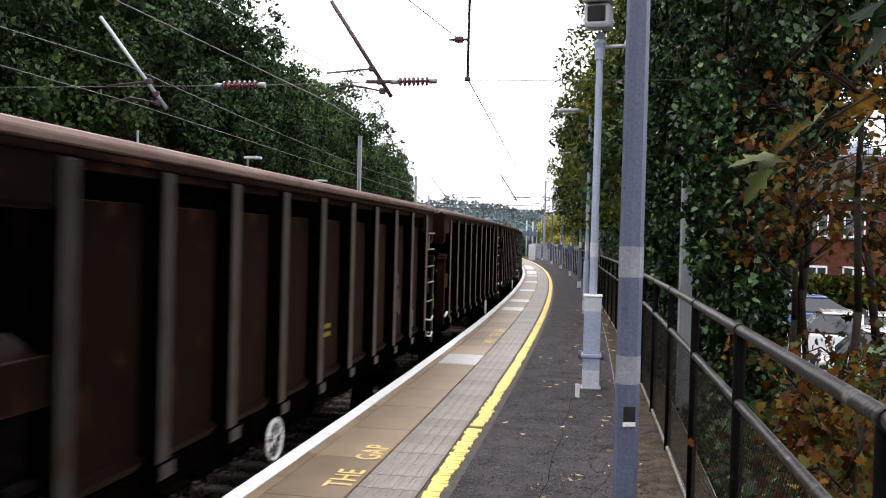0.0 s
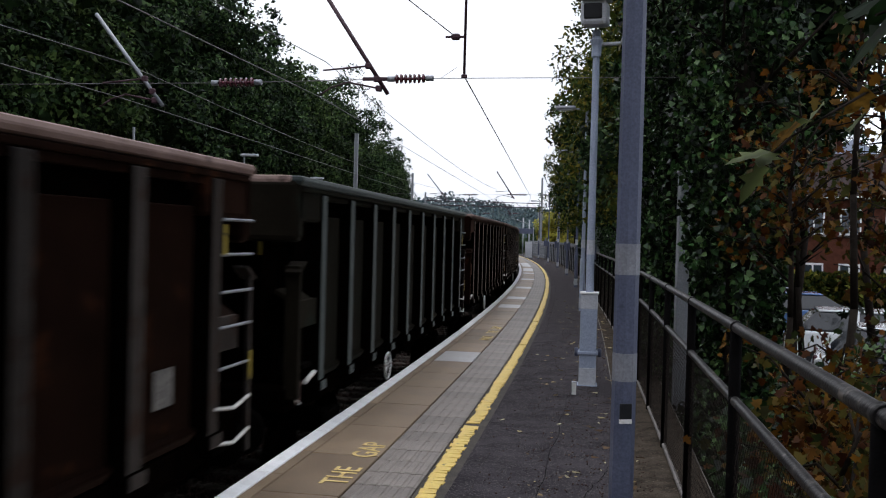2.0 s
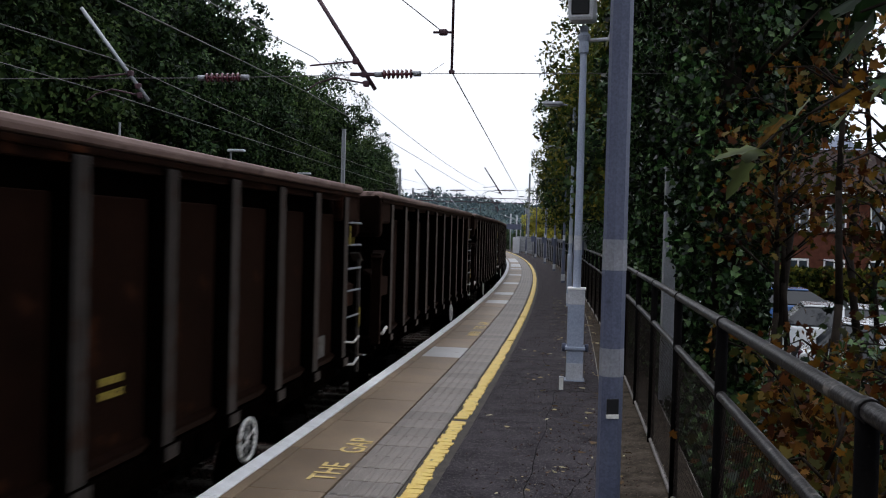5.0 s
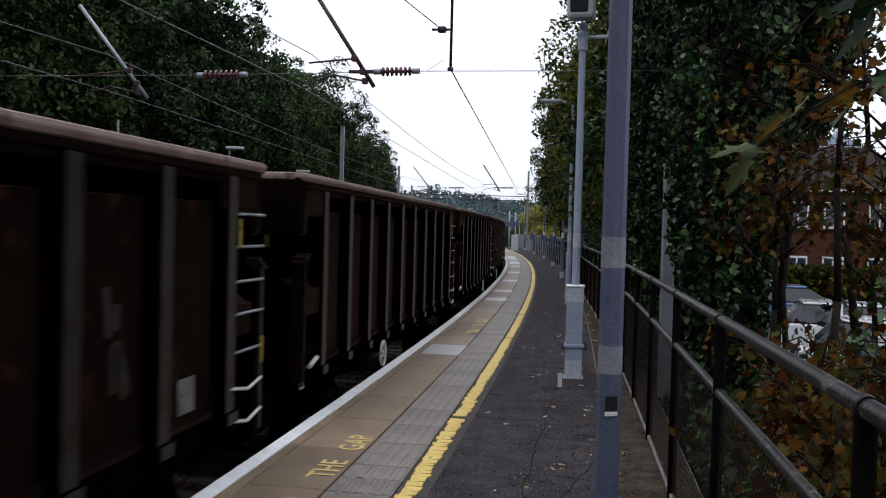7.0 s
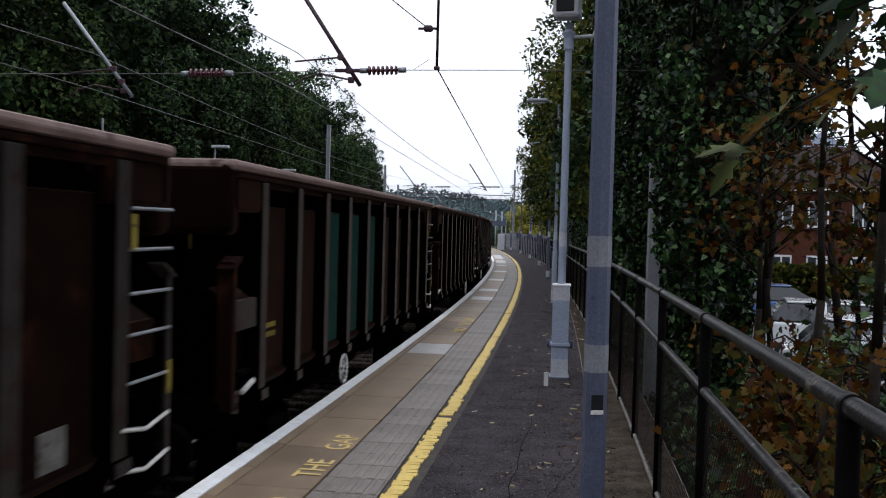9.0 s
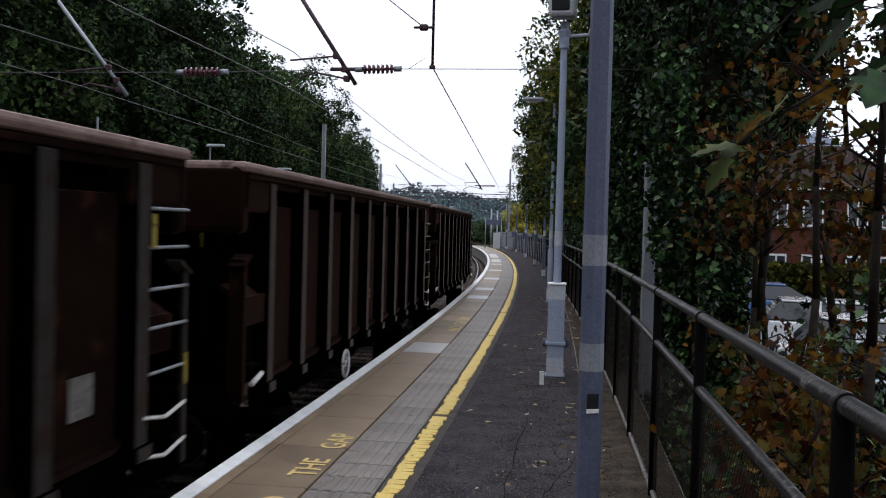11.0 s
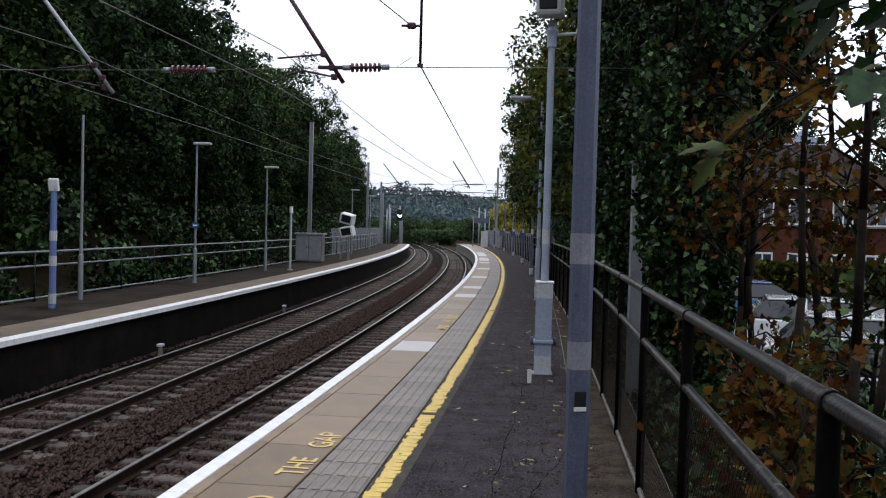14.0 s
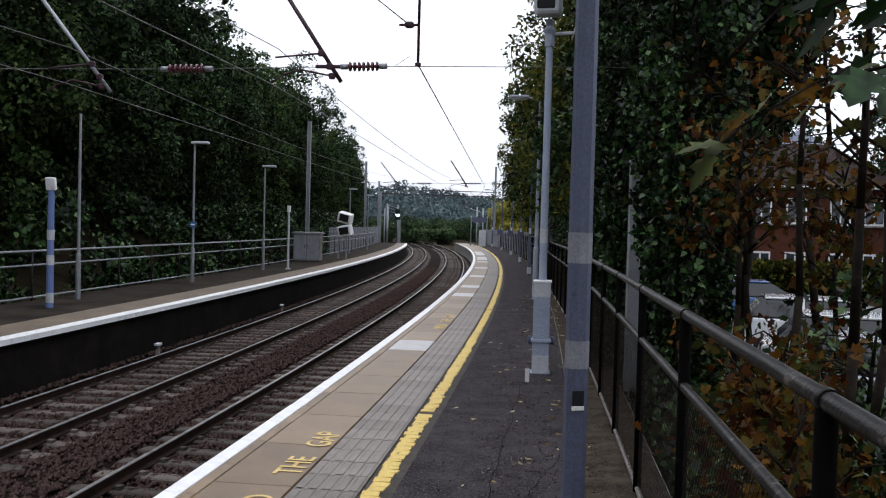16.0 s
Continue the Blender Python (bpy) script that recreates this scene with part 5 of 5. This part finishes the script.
tagged(cp, "pale worn tarmac of a small car park", "car park", kind="structure")


def car(paint, label, m):
    """A hatchback, 4.1 m long along y, built from a side outline."""
    c = thing("parked_car", label, "car", "parked cars", m=m)
    side = [(-2.05, 0.35), (-2.05, 0.72), (-1.95, 0.86), (-1.15, 0.98), (1.75, 1.0), (2.02, 0.88), (2.05, 0.4), (1.7, 0.25), (-1.7, 0.25)]
    b = B()
    L_ = [b.verts.new((-0.84, y, z)) for y, z in side]
    R_ = [b.verts.new((0.84, y, z)) for y, z in side]
    b.faces.new(L_)
    b.faces.new(R_[::-1])
    for i in range(len(side)):
        j = (i + 1) % len(side)
        b.faces.new((L_[i], L_[j], R_[j], R_[i]))
    bmesh.ops.recalc_face_normals(b, faces=b.faces)
    bmesh.ops.bevel(b, geom=list(b.edges), offset=0.06, segments=3, affect="EDGES", profile=0.6)
    body = part("body", b, paint, c)
    b = B()
    lo = [(-1.15, 0.97), (1.78, 0.99)]
    hi = [(-0.4, 1.42), (1.35, 1.44)]
    v = [b.verts.new((sx * (0.78 if r == 0 else 0.6), y, z)) for r, row in enumerate((lo, hi)) for y, z in row for sx in (-1, 1)]
    for f in ((0, 1, 5, 4), (2, 6, 7, 3), (0, 4, 6, 2), (1, 3, 7, 5), (4, 5, 7, 6), (0, 2, 3, 1)):
        b.faces.new([v[i] for i in f])
    bmesh.ops.recalc_face_normals(b, faces=b.faces)
    bmesh.ops.bevel(b, geom=list(b.edges), offset=0.05, segments=2, affect="EDGES")
    part("cabin_glass", b, M_CARGLASS, c, "dark car windows")
    part("roof", bx(B(), 0, 0.48, 1.44, 1.2, 1.7, 0.05, 0.02), paint, c)
    for sx in (-1, 1):
        part("pillar", bx(B(), sx * 0.7, 0.55, 1.2, 0.04, 0.09, 0.5, 0.01, (0, -sx * 21, 0)), paint, c)
        part("headlight", bx(B(), sx * 0.62, -2.02, 0.72, 0.32, 0.08, 0.16, 0.03), M_SILVER, c, "clear headlight")
        part("tail_light", bx(B(), sx * 0.7, 2.0, 0.82, 0.2, 0.08, 0.24, 0.03), M_CERAMIC, c, "red tail light")
        part("door_mirror", bx(B(), sx * 0.92, -0.75, 1.0, 0.16, 0.1, 0.12, 0.03), paint, c)
        for y in (-1.28, 1.28):
            wv = part("wheel", cyl(B(), (sx * 0.66, y, 0.31), (sx * 0.86, y, 0.31), 0.31, n=22), M_TYRE, c)
            part("rim", cyl(B(), (sx * 0.85, y, 0.31), (sx * 0.875, y, 0.31), 0.2, n=16), M_SILVER, wv)
    return c


car(M_BLUE, "bright blue hatchback in the car park", Matrix.Translation((9.5, 27.5, -0.66)) @ pose(0, 0, 0, 0, 0, 78))
car(M_SILVER, "silver hatchback in the car park", Matrix.Translation((10.0, 31, -0.66)) @ pose(0, 0, 0, 0, 0, 80))
car(M_WHITECAR, "white hatchback in the car park", Matrix.Translation((8.7, 20.5, -0.66)) @ pose(0, 0, 0, 0, 0, 75))
car(M_WHITECAR, "white hatchback parked near the railing", Matrix.Translation((7.9, 16.2, -0.66)) @ pose(0, 0, 0, 0, 0, 70))
car(M_SILVER, "silver hatchback parked near the railing", Matrix.Translation((6.9, 12.4, -0.66)) @ pose(0, 0, 0, 0, 0, 66))


def house():
    """Two-storey brick house with a hipped roof."""
    h = thing("brick_house", "red brick two-storey house with brown hipped roof", "house", m=Matrix.Translation((19.1, 49, -0.8)) @ pose(0, 0, 0, 0, 0, -8))
    part("wall", bx(B(), 0, 0, 2.8, 7.4, 7.4, 5.6), M_BRICK, h, "red brick walls")
    b = B()
    e, z0, z1 = 4.15, 5.5, 8.2
    base = [b.verts.new((x, y, z0)) for x, y in ((-e, -e), (e, -e), (e, e), (-e, e))]
    low = [b.verts.new((x, y, z0 - 0.18)) for x, y in ((-e, -e), (e, -e), (e, e), (-e, e))]
    r0, r1 = b.verts.new((-0.7, 0, z1)), b.verts.new((0.7, 0, z1))
    b.faces.new((base[0], base[1], r1, r0))
    b.faces.new((base[2], base[3], r0, r1))
    b.faces.new((base[1], base[2], r1))
    b.faces.new((base[3], base[0], r0))
    b.faces.new(low)
    for i in range(4):
        b.faces.new((base[i], low[i], low[(i + 1) % 4], base[(i + 1) % 4]))
    rf = part("roof", b, M_ROOF, h, "brown tiled hipped roof")
    part("ridge", bx(B(), 0, 0, z1 + 0.03, 1.7, 0.3, 0.16, 0.04), M_CONC, rf)
    b = B()
    g = [b.verts.new(p) for p in ((-1.15, -0.5, z1 - 0.4), (1.15, -0.5, z1 - 0.4), (0, -0.28, z1 + 0.55), (-1.15, 0.4, z1 - 0.4), (1.15, 0.4, z1 - 0.4), (0, 0.28, z1 + 0.55))]
    for q in ((0, 1, 2), (3, 5, 4), (0, 2, 5, 3), (1, 4, 5, 2), (0, 3, 4, 1)):
        b.faces.new([g[i] for i in q])
    part("gablet", b, M_POLEL, rf, "pale grey-green gablet on the ridge")
    part("gutter", bx(B(), 0, -e - 0.05, z0 - 0.1, 2 * e, 0.12, 0.12, 0.03), M_WHITE, rf, "white gutter")
    for z in (1.5, 4.2):
        for x in (-2.6, -0.9, 1.2, 2.8):
            wv = part("window", bx(B(), x, -3.71, z, 1.0, 0.08, 1.3, 0.01), M_WHITE, h, "white framed window")
            for dx in (-0.23, 0.23):
                part("pane", bx(B(), x + dx, -3.745, z, 0.38, 0.04, 1.1), M_GLASS, wv)
            part("sill", bx(B(), x, -3.78, z - 0.7, 1.15, 0.2, 0.08, 0.01), M_CONC, wv)


house()

# low hedge between the car park and the house
n = 9000
x = RNG.uniform(9, 24, n)
cs = np.stack([x, 44.3 + RNG.normal(size=n) * 0.5, -0.8 + 1.7 * RNG.random(n) ** 0.6], 1)
ob = new("hedge", leaves_mesh("hedge", cs, 0.2, IVYL, L_MID))
tagged(ob, "clipped green hedge in front of the house", "hedge", kind="stuff")


# ---- pieces: slabs, tiles, coping, sleepers, painted marks, ballast ----
def slab_mesh(name, w, l, h, material, bev=0.006):
    b = B()
    bx(b, 0, 0, -h / 2, w, l, h)
    top = [e for e in b.edges if all(v.co.z > -0.001 for v in e.verts)]
    bmesh.ops.bevel(b, geom=top, offset=bev, segments=1, affect="EDGES")
    return finish(name, b, material)


def paving():
    rr = random.Random(3)
    L = 0.9
    cop = slab_mesh("coping_stone", 0.16, L - 0.006, 0.1, M_WHITE)
    strip = slab_mesh("edge_slab", 0.11, L - 0.01, 0.06, M_SLAB)
    slabs = {False: slab_mesh("slab", 0.68, 1.4 - 0.012, 0.06, M_SLAB), True: slab_mesh("slab", 0.68, 1.4 - 0.012, 0.06, M_SLAB_PALE)}
    s = -6.0
    while s < 112:
        part("coping_stone", cop, None, plat, m=at(s, 0.08, 0.008 + rr.uniform(-0.002, 0.002)))
        part("edge_slab", strip, None, plat, m=at(s, 0.222, 0.002 + rr.uniform(-0.002, 0.002)))
        s += L
    s = 0.0 - 5.9
    while s < 112:
        # slabs within these stretches are paler
        pale = any(a < s < b for a, b in ((16.2, 17.5), (29, 30.4), (33, 34.4), (40, 41.5), (48, 50), (56, 57.5), (61, 66), (70, 80)))
        part("slab", slabs[pale], None, plat, m=at(s, 0.28 + 0.345, 0.002 + rr.uniform(-0.002, 0.002)))
        s += 1.4
    # ribbed grey tiles
    b = B()
    bx(b, 0, 0, -0.03, 0.56, 0.44, 0.06)
    top = [e for e in b.edges if all(v.co.z > -0.001 for v in e.verts)]
    bmesh.ops.bevel(b, geom=top, offset=0.006, segments=1, affect="EDGES")
    for i in range(5):
        x = -0.224 + 0.112 * i
        vs = [b.verts.new((x + dx, y, z)) for y in (-0.205, 0.205) for dx, z in ((-0.04, 0.0), (-0.03, 0.006), (0.03, 0.006), (0.04, 0.0))]
        for j in range(3):
            b.faces.new((vs[j], vs[j + 1], vs[j + 5], vs[j + 4]))
    tile = finish("tile", b, M_TILE)
    s = -5.9
    while s < 112:
        part("tile", tile, None, plat, m=at(s, 1.26, -0.002 + rr.uniform(-0.0015, 0.0015)))
        s += 0.4495


paving()


def painted_marks():
    # broken, uneven yellow line
    rr = random.Random(5)
    V, F = [], []
    s = -6.0
    while s < 112:
        l = rr.uniform(0.06, 0.17) if s < 40 else 0.8
        if rr.random() > 0.012:
            a, c = rr.uniform(-0.005, 0.03), rr.uniform(-0.03, 0.005)
            i = len(V)
            e = rr.uniform(-0.012, 0.012)
            V += [pt(s, 1.575 + a, 0.011), pt(s + 0.02, 1.75 + c, 0.011), pt(s + l, 1.75 + c + e, 0.011), pt(s + l + 0.012, 1.575 + a + e, 0.011)]
            V += [v - Vector((0, 0, 0.02)) for v in V[-4:]]
            F += [(i, i + 1, i + 2, i + 3)] + [(i + j, i + 4 + j, i + 4 + (j + 1) % 4, i + (j + 1) % 4) for j in range(4)]
        s += l + (rr.uniform(-0.004, 0.014) if s < 40 else 0.0)
    ob = new("yellow_line", mesh_from("yellow_line", V, F, M_YELLOW))
    ob.parent = plat
    tagged(ob, "broken worn yellow safety line", kind="stuff")
    sweep("line_bed", [(1.56, -0.02), (1.56, 0.0), (1.83, 0.001), (1.83, -0.02)], S0, S1, M_JOINT, plat, "dark grit beside the yellow line")
    for word, s in (("MIND", 6.26), ("THE", 7.72), ("GAP", 8.72), ("MIND", 19.2), ("THE", 20.6), ("GAP", 21.6)):
        cu = bpy.data.curves.new("lettering", "FONT")
        cu.body = word
        cu.size = 0.35
        cu.extrude = 0.001
        cu.offset = 0.003
        tmp = bpy.data.objects.new("tmp", cu)
        scene.collection.objects.link(tmp)
        bpy.context.view_layer.update()
        me = bpy.data.meshes.new_from_object(tmp.evaluated_get(bpy.context.evaluated_depsgraph_get()))
        bpy.data.objects.remove(tmp)
        me.materials.clear()
        me.materials.append(M_LETTER)
        part("lettering", me, None, plat, "faded yellow painted words MIND THE GAP", m=at(s, 0.93, 0.009, 90) @ Matrix.Diagonal((0.95, 1, 1, 1)))


painted_marks()


def sleepers():
    b = B()
    bx(b, 0, 0, -0.1, 2.5, 0.26, 0.2)
    top = [e for e in b.edges if all(v.co.z > -0.001 for v in e.verts)]
    bmesh.ops.bevel(b, geom=top, offset=0.02, segments=1, affect="EDGES")
    for x in (-0.7525, 0.7525):
        for d in (-0.13, 0.13):
            bx(b, x + d, 0, 0.02, 0.09, 0.1, 0.05)
    me = finish("sleeper", b, M_SLEEPER)
    for tr, c in ((track_near, C1), (track_far, C2)):
        s = 2.0
        while s < 130:
            part("sleeper", me, None, tr, m=at(s, c, RZ - 0.168))
            s += 0.65


sleepers()


def pebbles(name, label, n, s, o, z, size, material, seed):
    """Loose stones, each a small uneven octahedron."""
    r = np.random.default_rng(seed)
    base = np.array([(1, 0, 0), (-1, 0, 0), (0, 1, 0), (0, -1, 0), (0, 0, 1), (0, 0, -1)], float)
    tri = np.array([(0, 2, 4), (2, 1, 4), (1, 3, 4), (3, 0, 4), (2, 0, 5), (1, 2, 5), (3, 1, 5), (0, 3, 5)])
    a = (s - YA) / RAD
    C = np.stack([XA - RAD + (RAD + o) * np.cos(a), YA + (RAD + o) * np.sin(a), z], 1)
    sz = size[0] + size[1] * r.random((n, 1, 1))
    P = base[None] * (0.6 + 0.8 * r.random((n, 6, 1))) * sz
    th = r.random(n) * 6.28
    c, d = np.cos(th), np.sin(th)
    X = P[:, :, 0] * c[:, None] - P[:, :, 1] * d[:, None] + P[:, :, 2] * 0.3
    Y = P[:, :, 0] * d[:, None] + P[:, :, 1] * c[:, None]
    P = np.stack([X, Y, P[:, :, 2]], 2) + C[:, None]
    T = (tri[None] + 6 * np.arange(n)[:, None, None]).reshape(-1)
    me = bpy.data.meshes.new(name)
    me.vertices.add(n * 6)
    me.vertices.foreach_set("co", P.reshape(-1).astype(np.float32))
    me.loops.add(len(T))
    me.loops.foreach_set("vertex_index", T.astype(np.int32))
    me.polygons.add(n * 8)
    me.polygons.foreach_set("loop_start", np.arange(0, len(T), 3, dtype=np.int32))
    me.update(calc_edges=True)
    me.validate()
    me.materials.append(material)
    tagged(new(name, me), label, "stones", kind="stuff")


def stones():
    r = np.random.default_rng(9)
    n = 70000
    s = 4 + 66 * r.random(n) ** 1.7
    o = r.uniform(-6.4, 0.05, n)
    inside = (np.abs(o - C1) < 1.28) | (np.abs(o - C2) < 1.28)
    z = np.where(inside, -1.14, -1.075) + 0.035 * r.random(n)
    pebbles("ballast_stones", "loose brown and grey ballast stones between the rails", n, s, o, z, (0.025, 0.03), M_STONE, 10)
    n = 5000
    s = 4 + 24 * r.random(n) ** 1.6
    o = 1.85 + 2.2 * r.random(n) ** 0.55
    pebbles("platform_grit", "fine grit and crumbs scattered on the platform asphalt", n, s, o, np.full(n, 0.012) + np.where(o > 3.4, 0.012, 0), (0.003, 0.009), M_STONE, 11)


stones()


def cracks():
    """Joints and cracks in the asphalt, as thin raised tar seams."""
    rr = random.Random(12)
    seams = [(12.9, 1.9, 12.9, 3.3), (24.5, 1.9, 24.7, 3.3), (38, 1.9, 38.2, 3.3), (5.2, 2.55, 12.8, 2.7), (13, 3.1, 24, 3.2), (7.5, 2.9, 9.4, 3.3)]
    for s0, o0, s1, o1 in seams:
        n = 26
        V, F = [], []
        for i in range(n + 1):
            q = i / n
            s, o = s0 + (s1 - s0) * q, o0 + (o1 - o0) * q
            j = rr.uniform(-0.02, 0.02)
            if abs(s1 - s0) > abs(o1 - o0):
                a, c = pt(s, o + j - 0.003, 0.0125), pt(s, o + j + 0.003, 0.0125)
            else:
                a, c = pt(s + j - 0.008, o, 0.0125), pt(s + j + 0.008, o, 0.0125)
            V += [a, c]
        F = [(2 * i, 2 * i + 1, 2 * i + 3, 2 * i + 2) for i in range(n)]
        ob = new("tar_seam", mesh_from("tar_seam", V, F, M_UNDER))
        ob.parent = plat


cracks()


def motions():
    for k, w in wagons:
        rows = []
        for i in range(33):
            t = i * 0.5
            rows.append((t, at(rear(k, t) - BODY / 2 + 0.05, C1, RZ)))
        walk(w, rows)


motions()
